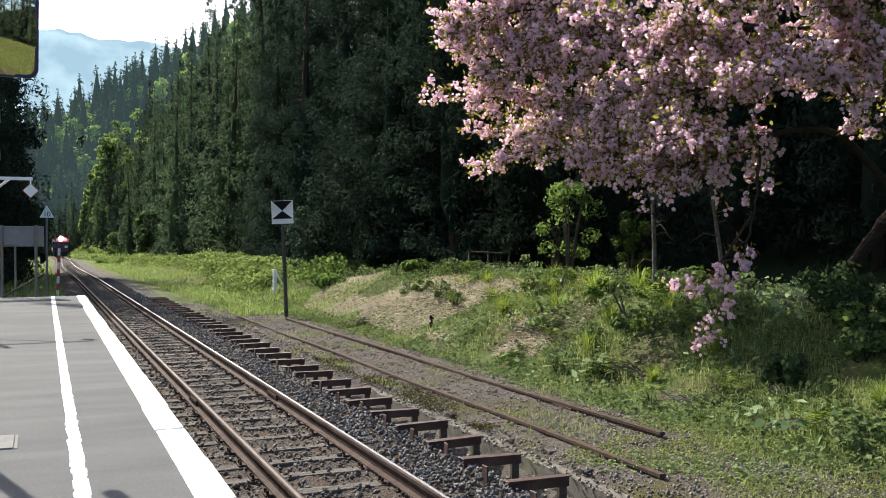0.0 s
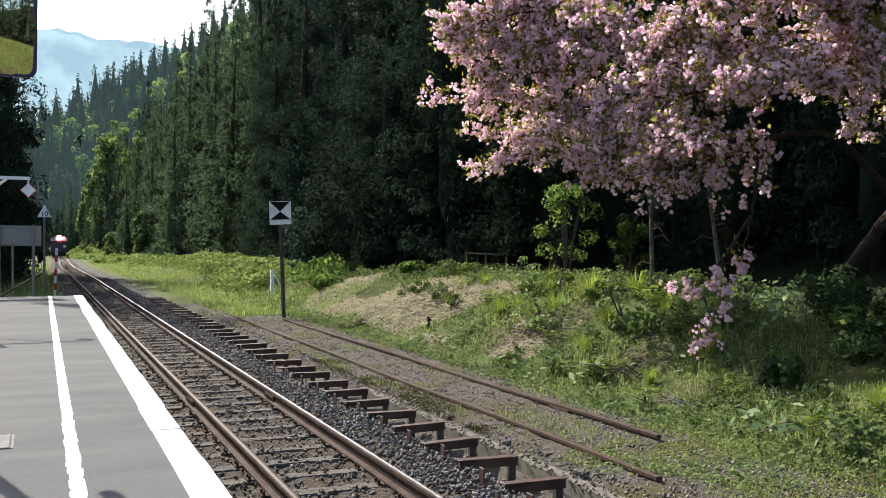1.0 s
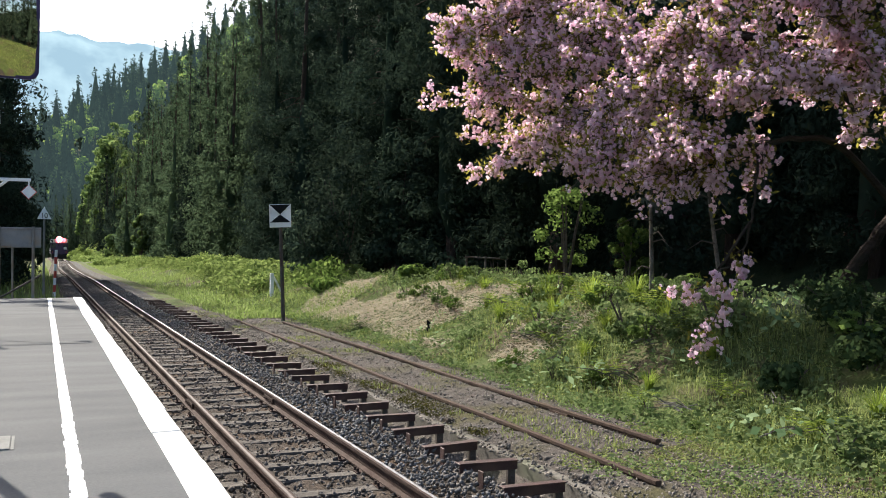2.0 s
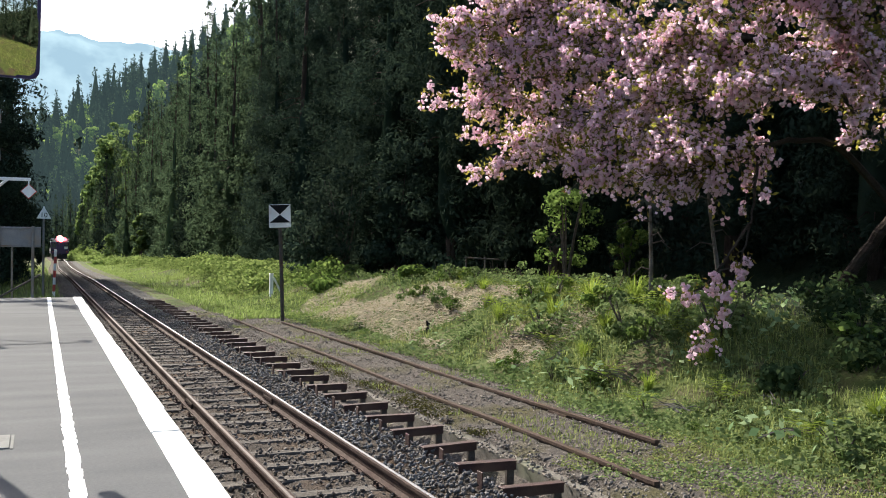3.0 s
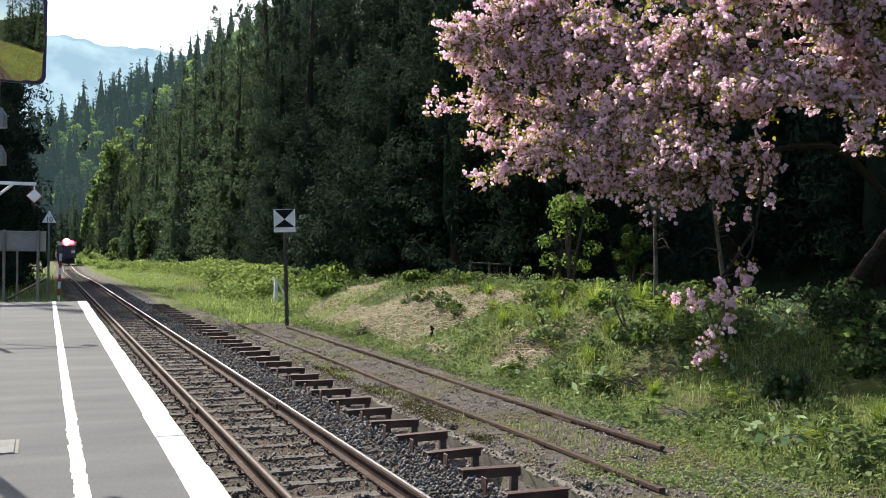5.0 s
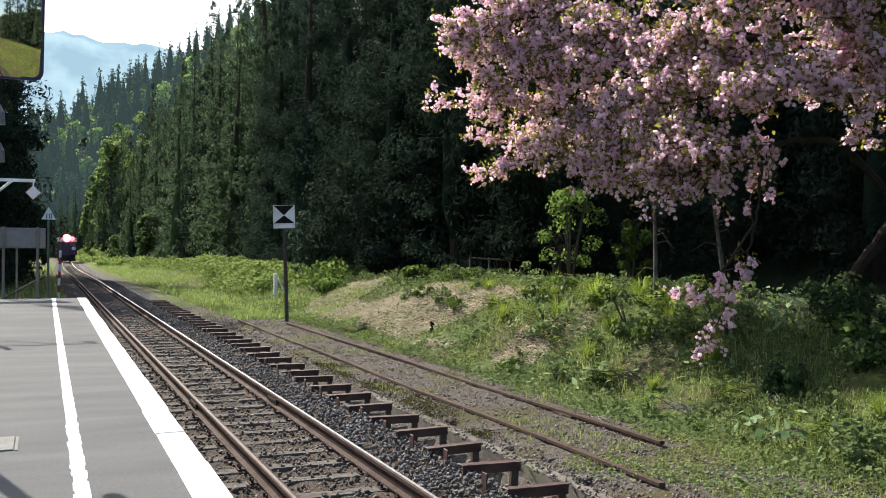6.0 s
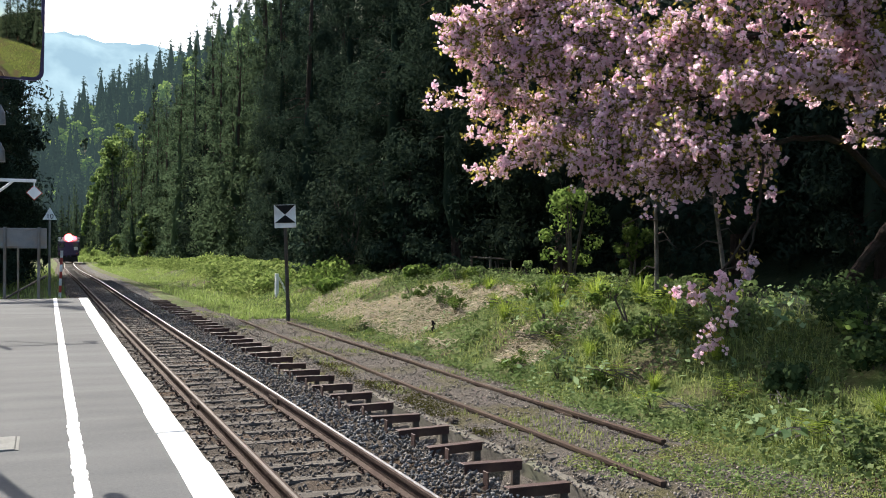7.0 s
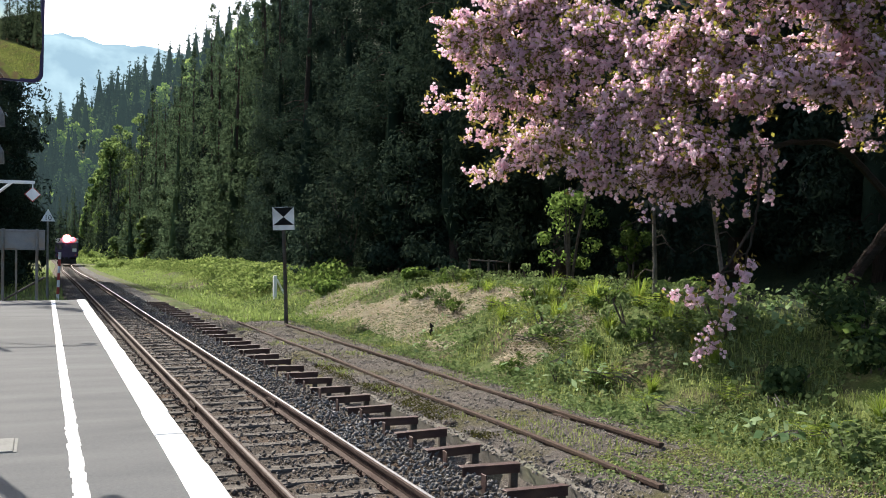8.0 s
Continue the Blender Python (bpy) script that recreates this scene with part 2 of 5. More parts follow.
def prism(bm, outline, depth, m=Matrix()):
    """An outline in x, z drawn out along y."""
    front = [bm.verts.new(m @ Vector((x, 0, z))) for x, z in outline]
    back = [bm.verts.new(m @ Vector((x, depth, z))) for x, z in outline]
    bm.faces.new(front)
    bm.faces.new(back[::-1])
    for i in range(len(front)):
        j = (i + 1) % len(front)
        bm.faces.new((front[j], front[i], back[i], back[j]))
    bmesh.ops.recalc_face_normals(bm, faces=bm.faces)
    return bm


rng = np.random.default_rng(7)


def units(n):
    v = rng.normal(size=(n, 3))
    return v / np.linalg.norm(v, axis=1, keepdims=True)


def leaf_quads(centres, along, wide, length, width, bend=0.0):
    """Four-cornered leaves: centre, direction, side, and half sizes."""
    along, wide = along * np.reshape(length, (-1, 1)), wide * np.reshape(width, (-1, 1))
    nrm = np.cross(along, wide)
    nrm /= np.linalg.norm(nrm, axis=1, keepdims=True) + 1e-9
    lift = nrm * np.reshape(bend * np.ones(len(centres)), (-1, 1))
    v = np.stack([centres - along, centres + wide + lift, centres + along, centres - wide + lift], axis=1).reshape(-1, 3)
    return v, np.arange(len(v)).reshape(-1, 4)


# ---- lie of the land ----
def sm(a, b, x):
    t = np.clip((x - a) / (b - a), 0, 1)
    return t * t * (3 - 2 * t)


def bend(y):
    """How far the line has swung to the right."""
    return 1.15 * sm(80, 165, np.asarray(y, float))


def hill_foot(y):
    """Where the wooded slope begins, which closes in on the line up the valley."""
    return 17.0 - 10.8 * sm(85, 170, np.asarray(y, float))


def track_x(y):
    return 2.45 + float(bend(y))


def track_z(y):
    return -0.0065 * max(0.0, y - 55.0)


def wavy(x, y):
    return (np.sin(x * 1.3 + y * 0.7) + np.sin(x * 0.55 - y * 1.1 + 2) + np.sin(x * 2.9 + 1.7 * y + 1) * 0.4) / 2.4


def land(x, y):
    """Height of the ground."""
    x, y = np.asarray(x, float), np.asarray(y, float)
    off = bend(y)
    u = x - off
    z = -0.34 + 0 * u
    z = z + 0.18 * sm(4.3, 4.7, u) - 0.1 * sm(3.6, 3.75, u) * (1 - sm(4.3, 4.45, u)) * (1 - sm(11.5, 13.5, y))
    crest = 1.15 - 0.45 * sm(22, 36, y) - 0.35 * sm(45, 90, y)
    z = z + (crest + 0.16 - 0.04) * sm(6.9, 10.4, u + 0.35 * wavy(x * 0.6, y * 0.6) + 1.3 * sm(30, 60, y))
    z = z + (0.1 * wavy(x, y) + 0.05 * wavy(x * 2.3 + 1, y * 2.1)) * sm(6.8, 8.5, u)
    z = z + (0.5 + 0.6 * sm(100, 170, y)) * np.clip(u - hill_foot(y), 0, 60)
    z = z + 0.9 * sm(-4, -14, u) * sm(26, 60, y) - 0.02 * np.maximum(0, y - 55) * 0.3
    z = z + 0.3 * np.maximum(0, -12 - u)
    hill = sm(238, 430, y) * (42 + 0.62 * np.clip(x, -60, 95)) + 2.5 * wavy(x * 0.05, y * 0.05) * sm(238, 350, y)
    z = np.where(y > 238, z * (1 - sm(238, 300, y)) + hill, z)
    return np.minimum(z, 120.0)


def land_grid(name, xs, ys, material):
    X, Y = np.meshgrid(xs, ys)
    Z = land(X, Y)
    v = np.stack([X, Y, Z], axis=-1).reshape(-1, 3)
    nx = len(xs)
    i = (np.arange(len(ys) - 1)[:, None] * nx + np.arange(nx - 1)[None]).ravel()
    ob = soup(name, v, np.stack([i, i + 1, i + 1 + nx, i + nx], axis=1), material)
    ob.data.polygons.foreach_set("use_smooth", np.ones(len(ob.data.polygons), dtype=bool))
    return ob


# ---- ground ----
def spaced(*stretches):
    return np.unique(np.concatenate([np.arange(a, b, s) for a, b, s in stretches]))


GX = spaced((-1500, -100, 100), (-100, -20, 5), (-20, 1, 0.8), (1, 14, 0.16), (14, 30, 0.7), (30, 140, 5), (140, 1600, 100))
GY = spaced((-300, -40, 10), (-40, 2, 1.0), (2, 40, 0.3), (40, 120, 1.0), (120, 700, 8), (700, 4800, 200))
ground = tagged(land_grid("ground", GX, GY, M_GROUND), "uneven soil and moss under weeds and grass", "ground", kind="structure")
ground.data.materials.append(M_FLOORSHADE)
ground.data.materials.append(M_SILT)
# bank behind the cherry gets the dark floor colour in place of shade
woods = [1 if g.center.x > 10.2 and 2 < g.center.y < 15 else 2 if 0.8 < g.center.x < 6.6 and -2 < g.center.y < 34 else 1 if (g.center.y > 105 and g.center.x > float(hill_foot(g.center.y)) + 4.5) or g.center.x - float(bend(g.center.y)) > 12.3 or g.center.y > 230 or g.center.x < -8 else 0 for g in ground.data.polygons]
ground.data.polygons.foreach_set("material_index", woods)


def strip(name, x0, x1, y0, y1, top, bumpy, material, parent=None, step=0.25):
    """A bed of loose stone that follows the line of the track."""
    xs, ys = np.linspace(x0, x1, int((x1 - x0) / 0.12) + 2), np.arange(y0, y1, step)
    X, Y = np.meshgrid(xs, ys)
    swing = bend(ys)[:, None]
    fall = np.array([track_z(y) for y in ys])[:, None]
    edge = np.minimum(1.0, np.minimum(X - x0, x1 - X) / 0.25)
    Z = top + fall + bumpy * rng.normal(size=X.shape) - 0.3 * (1 - edge)
    v = np.stack([X + swing, Y, Z], axis=-1).reshape(-1, 3)
    i = (np.arange(len(ys) - 1)[:, None] * len(xs) + np.arange(len(xs) - 1)[None]).ravel()
    return soup(name, v, np.stack([i, i + 1, i + 1 + len(xs), i + len(xs)], axis=1), material, parent)


tagged(strip("ballast_bed", 0.9, 3.95, -30, 260, -0.178, 0.012, M_BED), "dark dirty ballast under the railway line", "ballast", kind="structure")

tagged(strip("ballast_shoulder", 3.6, 5.35, 36, 220, -0.2, 0.02, M_SHOULDER), "grey stone shoulder of the line", "ballast", kind="structure")
tagged(strip("siding_bed", 4.56, 7.0, 4.0, 30, -0.095, 0.01, M_SILT), "dusty brown gravel of the disused siding", "gravel", kind="structure")

# ---- platform ----
P_TOP, P_END = 0.70, 24.9
SKEW = Matrix.Translation((0.85, 5.5, 0)) @ Matrix.Rotation(-0.0045, 4, "Z") @ Matrix.Translation((-0.85, -5.5, 0))
platform = thing("platform", SKEW, "grey asphalt station platform with white coping and line", "platform", kind="structure")
part("paving", boxed(-3.12, (P_END - 46) / 2, 0.55, 7.74, P_END + 46, 0.3), M_ASPHALT, platform, "smooth grey asphalt")
part("retaining_wall", boxed(-3.1, (P_END - 46) / 2, -0.05, 7.9, P_END + 45.9, 0.895), M_CONC, platform, "stained concrete")
cop = boxed(0, 0, 0, 0.205, 0.985, 0.16, 0.008)
first = part("coping_block", cop, M_WHITE, platform, "white-painted concrete edge block")
first.location = (0.853, P_END - 0.5, P_TOP - 0.072)
for k in range(1, 70):
    o = first.copy()
    scene.collection.objects.link(o)
    o.location = (0.853 + random.uniform(-0.012, 0.008), P_END - 0.5 - k, P_TOP - 0.072 + random.uniform(-0.003, 0.003))
    o.rotation_euler = (0, 0, random.uniform(-0.006, 0.006))
bm = bmesh.new()
ys = np.arange(-20, P_END - 0.05, 0.09)
for y0, y1, n0 in zip(ys, ys[1:], range(len(ys))):
    a, b = 0.165 + random.uniform(-0.007, 0.007), 0.247 + random.uniform(-0.006, 0.006)
    box(bm, (a + b) / 2, (y0 + y1) / 2, P_TOP + 0.001, b - a, y1 - y0 - 0.002 - (0.006 if random.random() < 0.2 else 0), 0.006)
part("safety_line", bm, M_WHITE, platform, "worn white painted safety line")
hatch = thing("cable_hatch", pose(-0.34, 6.9, P_TOP), "pale concrete hatch cover set in the asphalt", "hatch cover")
part("cover", boxed(0, 0, 0.0, 0.36, 0.46, 0.02, 0.006), M_HATCH, hatch)
for x in (-0.192, 0.192):
    part("rim", boxed(x, 0, 0.002, 0.02, 0.48, 0.006), M_HATCH, hatch)


# ---- railway ----
RAIL = [(-0.061, -0.15), (0.061, -0.15), (0.061, -0.135), (0.012, -0.12), (0.012, -0.045), (0.032, -0.035), (0.032, -0.004), (0.026, 0), (-0.026, 0), (-0.032, -0.004), (-0.032, -0.035), (-0.012, -0.045), (-0.012, -0.12), (-0.061, -0.135)]


def swept(profile, off, ys, dz=0.0, wob=0.0, follow=True):
    bm = bmesh.new()
    rings = []
    for y in ys:
        cx = (track_x(y) if follow else 0) + off + wob * math.sin(y * 0.9 + off)
        cz = (track_z(y) if follow else 0) + dz + wob * math.cos(y * 0.7)
        rings.append([bm.verts.new((cx + px, y, cz + pz)) for px, pz in profile])
    for r, s in zip(rings, rings[1:]):
        for i in range(len(profile)):
            j = (i + 1) % len(profile)
            bm.faces.new((r[i], r[j], s[j], s[i]))
    bm.faces.new(rings[0])
    bm.faces.new(rings[-1][::-1])
    bmesh.ops.recalc_face_normals(bm, faces=bm.faces)
    return bm


LINE_YS = [*np.arange(-40, 100, 2.0), *np.arange(100, 300, 4.0)]
track = thing("railway_track", Matrix(), "single railway line with worn bright rails on old wooden sleepers", "railway track", kind="structure")
for side in (-0.5335, 0.5335):
    r = part("rail", swept(RAIL, side, LINE_YS), M_RUST, track, "rust-brown rail with a polished head")
    a, b = (-0.02, 0.008) if side < 0 else (-0.008, 0.022)
    part("running_surface", swept([(a, 0.0006), (b, 0.0006), (b - 0.001, 0.002), (a + 0.001, 0.002)], side, LINE_YS), M_RAILDULL if side < 0 else M_RAILTOP, r, "dull worn steel" if side < 0 else "bright worn steel")
    for y in (-12.2, 12.8, 37.8, 62.8):
        bm = bmesh.new()
        for s in (-1, 1):
            box(bm, track_x(y) + side + s * 0.024, y, -0.083, 0.022, 0.5, 0.07, bevel=0.005)
            for k in (-0.18, -0.06, 0.06, 0.18):
                tube(bm, (track_x(y) + side + s * 0.03, y + k, -0.083), (track_x(y) + side + s * 0.06, y + k, -0.083), 0.016, 0.014, 6)
        part("fishplate", bm, M_RUST, track)
slp = boxed(0, 0, 0, 2.1, 0.2, 0.14, 0.012)
bmesh.ops.subdivide_edges(slp, edges=[e for e in slp.edges if abs(e.verts[0].co.x - e.verts[1].co.x) > 1], cuts=5)
for v in slp.verts:
    v.co += Vector((random.uniform(-0.02, 0.02), random.uniform(-0.012, 0.012), random.uniform(-0.008, 0.004)))
chair = box(boxed(-0.5335, 0, 0.0, 0.26, 0.15, 0.02, 0.004), 0.5335, 0, 0, 0.26, 0.15, 0.02, bevel=0.004)
for sx in (-0.64, -0.42, 0.42, 0.64):
    tube(chair, (sx, 0.04, 0), (sx, 0.04, 0.045), 0.016, 0.013, 6)
    tube(chair, (sx, -0.04, 0), (sx, -0.04, 0.045), 0.016, 0.013, 6)
s0 = c0 = None
for k in range(-30, 190):
    y = 0.6 * k + 0.25 + random.uniform(-0.03, 0.03)
    if s0 is None:
        s0 = ob = part("sleeper", slp, M_SLEEPER, track, "cracked grey-brown wooden sleeper")
        c0 = oc = part("tie_plate", chair, M_RUST, track)
    else:
        ob, oc = s0.copy(), c0.copy()
        scene.collection.objects.link(ob)
        scene.collection.objects.link(oc)
    ob.location = (track_x(y) + random.uniform(-0.03, 0.03), y, track_z(y) - 0.232)
    ob.rotation_euler = (random.uniform(-0.03, 0.03), random.uniform(-0.008, 0.008), random.uniform(-0.02, 0.02))
    oc.location = (track_x(y), y, track_z(y) - 0.155)
bm = bmesh.new()
for k in range(190, 430):
    y = 0.6 * k + 0.25
    box(bm, track_x(y), y, track_z(y) - 0.232, 2.1, 0.2, 0.14)
tagged(part("far_sleepers", bm, M_SLEEPER, track), kind="stuff")

# loose stones of the ballast
STONE_DIRS = np.array([(1, 0, 0), (-1, 0, 0), (0, 1, 0), (0, -1, 0), (0, 0, 1), (0, 0, -1)], float)
STONE_FACES = np.array([(0, 2, 4), (2, 1, 4), (1, 3, 4), (3, 0, 4), (2, 0, 5), (1, 2, 5), (3, 1, 5), (0, 3, 5)])


def stones(name, pos, size, material, label, category="ballast"):
    n = len(pos)
    q = units(n)
    a = np.cross(q, units(n))
    a /= np.linalg.norm(a, axis=1, keepdims=True)
    b = np.cross(q, a)
    shape = STONE_DIRS[None] * rng.uniform(0.55, 1.1, size=(n, 6, 1)) + rng.normal(0, 0.22, size=(n, 6, 3))
    v = shape[:, :, :1] * q[:, None] + shape[:, :, 1:2] * a[:, None] * 0.85 + shape[:, :, 2:] * b[:, None] * 0.7
    v = pos[:, None] + v * np.reshape(size, (-1, 1, 1))
    f = (np.arange(n)[:, None, None] * 6 + STONE_FACES[None]).reshape(-1, 3)
    return tagged(soup(name, v.reshape(-1, 3), f, material), label, category, kind="stuff")


def scatter(n, x0, x1, y0, y1, power=1.8):
    y = y0 + (y1 - y0) * rng.random(n) ** power
    return np.stack([rng.uniform(x0, x1, n), y], axis=1)


def on_bed(xy, z, rise=0.0):
    fall = -0.0065 * np.maximum(0, xy[:, 1] - 55)
    return np.stack([xy[:, 0] + bend(xy[:, 1]), xy[:, 1], z + fall + rise], axis=1)


xy = scatter(9000, 3.05, 3.86, 3.5, 60)
stones("ballast_stones", on_bed(xy, -0.17 + 0.05 * sm(3.0, 3.3, xy[:, 0]), rng.uniform(-0.02, 0.03, len(xy))), rng.uniform(0.02, 0.042, len(xy)), M_BALLAST, "grey crushed stone heaped beside the rail")
xy = scatter(15000, 1.02, 3.02, 2.5, 70)
xy = xy[(np.abs(xy[:, 0] - 1.916) > 0.07) & (np.abs(xy[:, 0] - 2.984) > 0.07)]
stones("track_stones", on_bed(xy, -0.172, rng.uniform(-0.02, 0.025, len(xy))), rng.uniform(0.016, 0.042, len(xy)), M_RUSTBED, "rust-stained brown crushed stone between the sleepers")
xy = scatter(13000, 4.36, 6.9, 5.0, 30, 1.4)
stones("siding_gravel", np.stack([xy[:, 0], xy[:, 1], -0.092 + 0 * xy[:, 0]], axis=1), rng.uniform(0.006, 0.03, len(xy)), M_SILTSTONE, "dusty gravel around the disused siding", "gravel")

xy = scatter(2600, 3.8, 4.48, 5.0, 16, 1.3)
stones("trench_rubble", np.stack([xy[:, 0], xy[:, 1], -0.26 - 0.2 * sm(3.8, 4.1, xy[:, 0]) + 0.12 * sm(4.25, 4.45, xy[:, 0])], axis=1), rng.uniform(0.02, 0.048, len(xy)), M_SILTSTONE, "dusty rubble and stones lying in the trench", "gravel")

# ---- trench with steel cross pieces, kerb, disused siding ----
trench = thing("cable_trench", Matrix(), "open trench beside the line bridged by maroon steel stubs", "trench", kind="structure")
part("trench_wall", boxed(3.76, 9, -0.36, 0.05, 10, 0.42), M_SLEEPER, trench, "dark wooden boards holding the ballast")
stub = thing("steel_stub", pose(4.045, 7.23 - 0.917 * 3, -0.05), "rusty maroon steel channel lying across the trench", "steel beam", "stubs across the trench")
part("top_flange", boxed(0, 0, 0, 0.64, 0.1, 0.012, 0.003), M_MAROON, stub)
part("web", boxed(0, -0.035, -0.045, 0.62, 0.012, 0.085, 0.002), M_MAROON, stub)
part("end_plate", boxed(-0.3, 0.42, -0.03, 0.014, 0.1, 0.17, 0.003), M_MAROON, stub)
part("prop", boxed(0.27, 0.02, -0.2, 0.08, 0.05, 0.38, 0.003), M_POST, stub, "dark upright prop")
for k in range(-2, 33):
    copy_thing(stub, pose(4.045 + random.uniform(-0.025, 0.025), 7.23 + 0.917 * k + random.uniform(-0.03, 0.03), -0.05 + random.uniform(-0.012, 0.012), random.uniform(-1.5, 1.5), random.uniform(-1.5, 1.5), random.uniform(-2.5, 2.5)))
kerb = thing("trench_kerb", Matrix(), "old pale concrete kerb along the trench", "kerb", kind="structure")
for k in range(10):
    part("kerb_stone", boxed(4.55 + random.uniform(-0.015, 0.015), 4.0 + k * 1.0, -0.19 - 0.006 * k, 0.13, 0.99, 0.2, 0.012), M_CONC, kerb)
siding = thing("disused_siding", Matrix(), "rusted disused siding rails half buried in gravel and grass", "railway track", kind="structure")
part("siding_rail", swept(RAIL, 5.147, np.arange(6.9, 27.2, 0.7), -0.04, 0.008, False), M_OLDRUST, siding)
part("siding_rail", swept(RAIL, 6.207, np.arange(8.35, 25.6, 0.7), -0.03, 0.008, False), M_OLDRUST, siding)
part("rail_joint", box(boxed(6.207 - 0.03, 10.4, -0.1, 0.02, 0.45, 0.07, 0.004), 6.207 + 0.03, 10.4, -0.1, 0.02, 0.45, 0.07, bevel=0.004), M_OLDRUST, siding)
for k in range(24):
    part("buried_sleeper", boxed(5.68 + random.uniform(-0.05, 0.05), 7.6 + 0.78 * k, -0.15 + random.uniform(-0.02, 0.012), 1.9, 0.19, 0.1, 0.01), M_SLEEPER, siding)


# ---- signs and posts ----
def bow_sign():
    t = thing("bow_tie_sign", pose(6.4, 25.9, -0.22, 0, -2.2, -14), "white board with two black triangles on a dark post", "railway sign")
    part("post", tube(bmesh.new(), (0, 0, 0), (0, 0, 3.3), 0.057, 0.052, 10), M_POST, t, "weathered dark wooden post")
    part("board", boxed(0, -0.07, 3.1, 0.6, 0.02, 0.65, 0.006), M_PALE, t, "pale painted sheet")
    w, top, mid, low = 0.285, 3.415, 3.14, 2.915
    part("upper_triangle", prism(bmesh.new(), [(-w, top), (w, top), (0, mid)], 0.008, Matrix.Translation((0, -0.092, 0))), M_BLACK, t, "black painted triangle")
    part("lower_triangle", prism(bmesh.new(), [(-w, low), (0, mid), (w, low)], 0.008, Matrix.Translation((0, -0.092, 0))), M_BLACK, t, "black painted triangle")
    part("bracket", boxed(0, -0.02, 3.08, 0.16, 0.1, 0.05, 0.005), M_POST, t)


bow_sign()


def letters(body, size, material, parent, m, name="lettering"):
    c = bpy.data.curves.new(name, "FONT")
    c.body, c.size, c.extrude, c.align_x, c.align_y = body, size, 0.003, "CENTER", "CENTER"
    tmp = bpy.data.objects.new(name, c)
    me = bpy.data.meshes.new_from_object(tmp)
    bpy.data.objects.remove(tmp)
    me.materials.append(material)
    ob = new(name, me)
    ob.parent, ob.matrix_basis = parent, m
    return ob


tri = thing("speed_sign", pose(0.29, 43.5, -0.34), "white triangular sign with a black number on a thin post", "railway sign")
part("post", tube(bmesh.new(), (0, 0.02, 0), (0, 0.02, 3.7), 0.05, 0.045, 8), M_STEEL, tri)
part("board", prism(bmesh.new(), [(-0.29, 3.42), (0.29, 3.42), (0.0, 3.96)], 0.02, Matrix.Translation((0, -0.06, 0))), M_PALE, tri, "white triangular plate")
letters("10", 0.3, M_BLACK, tri, pose(0, -0.066, 3.56, 90, 0, 0))

pole = thing("striped_pole", pose(0.7, 43.3, -0.34, 0, 2, 0), "leaning pole in red and white bands beside the line", "marker pole")
for k in range(7):
    part("band", tube(bmesh.new(), (0, 0, 0.3 * k), (0, 0, 0.3 * k + 0.3), 0.06, 0.06, 10), M_REDPAINT if k % 2 else M_PALE, pole, "red band" if k % 2 else "white band")

board = thing("notice_board", pose(0, P_END + 0.15, -0.1), "back of a grey notice board on steel posts", "notice board")
part("panel", boxed(-1.05, 0.04, 2.28, 2.3, 0.03, 0.5, 0.006), M_GREYPAINT, board, "plain grey sheet")
part("rail_top", boxed(-1.05, 0, 2.5, 2.3, 0.04, 0.04, 0.004), M_STEEL, board)
part("rail_low", boxed(-1.05, 0, 2.06, 2.3, 0.04, 0.04, 0.004), M_STEEL, board)
for x in (-0.08, -0.84, -1.6, -2.1):
    part("leg", tube(bmesh.new(), (x, -0.03, 0), (x, -0.03, 2.55), 0.035, 0.035, 8), M_STEEL, board)
for x in (-0.55, -1.35):
    part("rear_leg", tube(bmesh.new(), (x, 0.75, -0.2), (x, 0.1, 2.2), 0.025, 0.025, 8), M_STEEL, board)
part("brace", tube(bmesh.new(), (-0.95, 0.3, 0.72), (0.1, 0.3, 1.35), 0.025, 0.025, 8), M_POST, board)

gantry = thing("arm_post", pose(-1.3, 16.4, P_TOP), "white steel post with a bracket arm and hanging diamond plate", "sign post")
part("upright", tube(bmesh.new(), (0, 0, 0), (0, 0, 2.75), 0.045, 0.04, 10), M_PALE, gantry)
part("arm", boxed(0.6, 0, 2.36, 1.2, 0.045, 0.05, 0.005), M_PALE, gantry)
part("strut", tube(bmesh.new(), (0.0, 0, 1.6), (0.86, 0, 2.35), 0.022, 0.022, 8), M_PALE, gantry)
part("hanger", boxed(1.17, 0, 2.29, 0.02, 0.016, 0.12), M_PALE, gantry)
part("diamond_plate", boxed(0, 0, 0, 0.155, 0.015, 0.155, 0.003, Matrix.Translation((1.17, 0, 2.17)) @ Matrix.Rotation(radians(45), 4, "Y")), M_PALE, gantry, "white diamond plate")
part("plate_border", boxed(0, 0, 0, 0.178, 0.01, 0.178, 0.003, Matrix.Translation((1.17, 0.012, 2.17)) @ Matrix.Rotation(radians(45), 4, "Y")), M_REDPAINT, gantry, "red border behind the plate")

# platform mirror on its post
mirror_post = thing("platform_mirror", pose(-0.745, 7.75, P_TOP - 0.03), "rounded platform mirror in a dark frame on a tall post", "mirror")
part("upright", tube(bmesh.new(), (0, 0, 0), (0, 0, 3.6), 0.055, 0.05, 12), M_GREYPAINT, mirror_post)
part("arm", tube(bmesh.new(), (0, 0, 2.95), (0.34, 0, 2.95), 0.03, 0.03, 8), M_GREYPAINT, mirror_post)
MIRROR = Matrix.Translation((0.32, -0.08, 2.96)) @ Matrix.Rotation(radians(6), 4, "Z") @ Matrix.Rotation(radians(6), 4, "X")


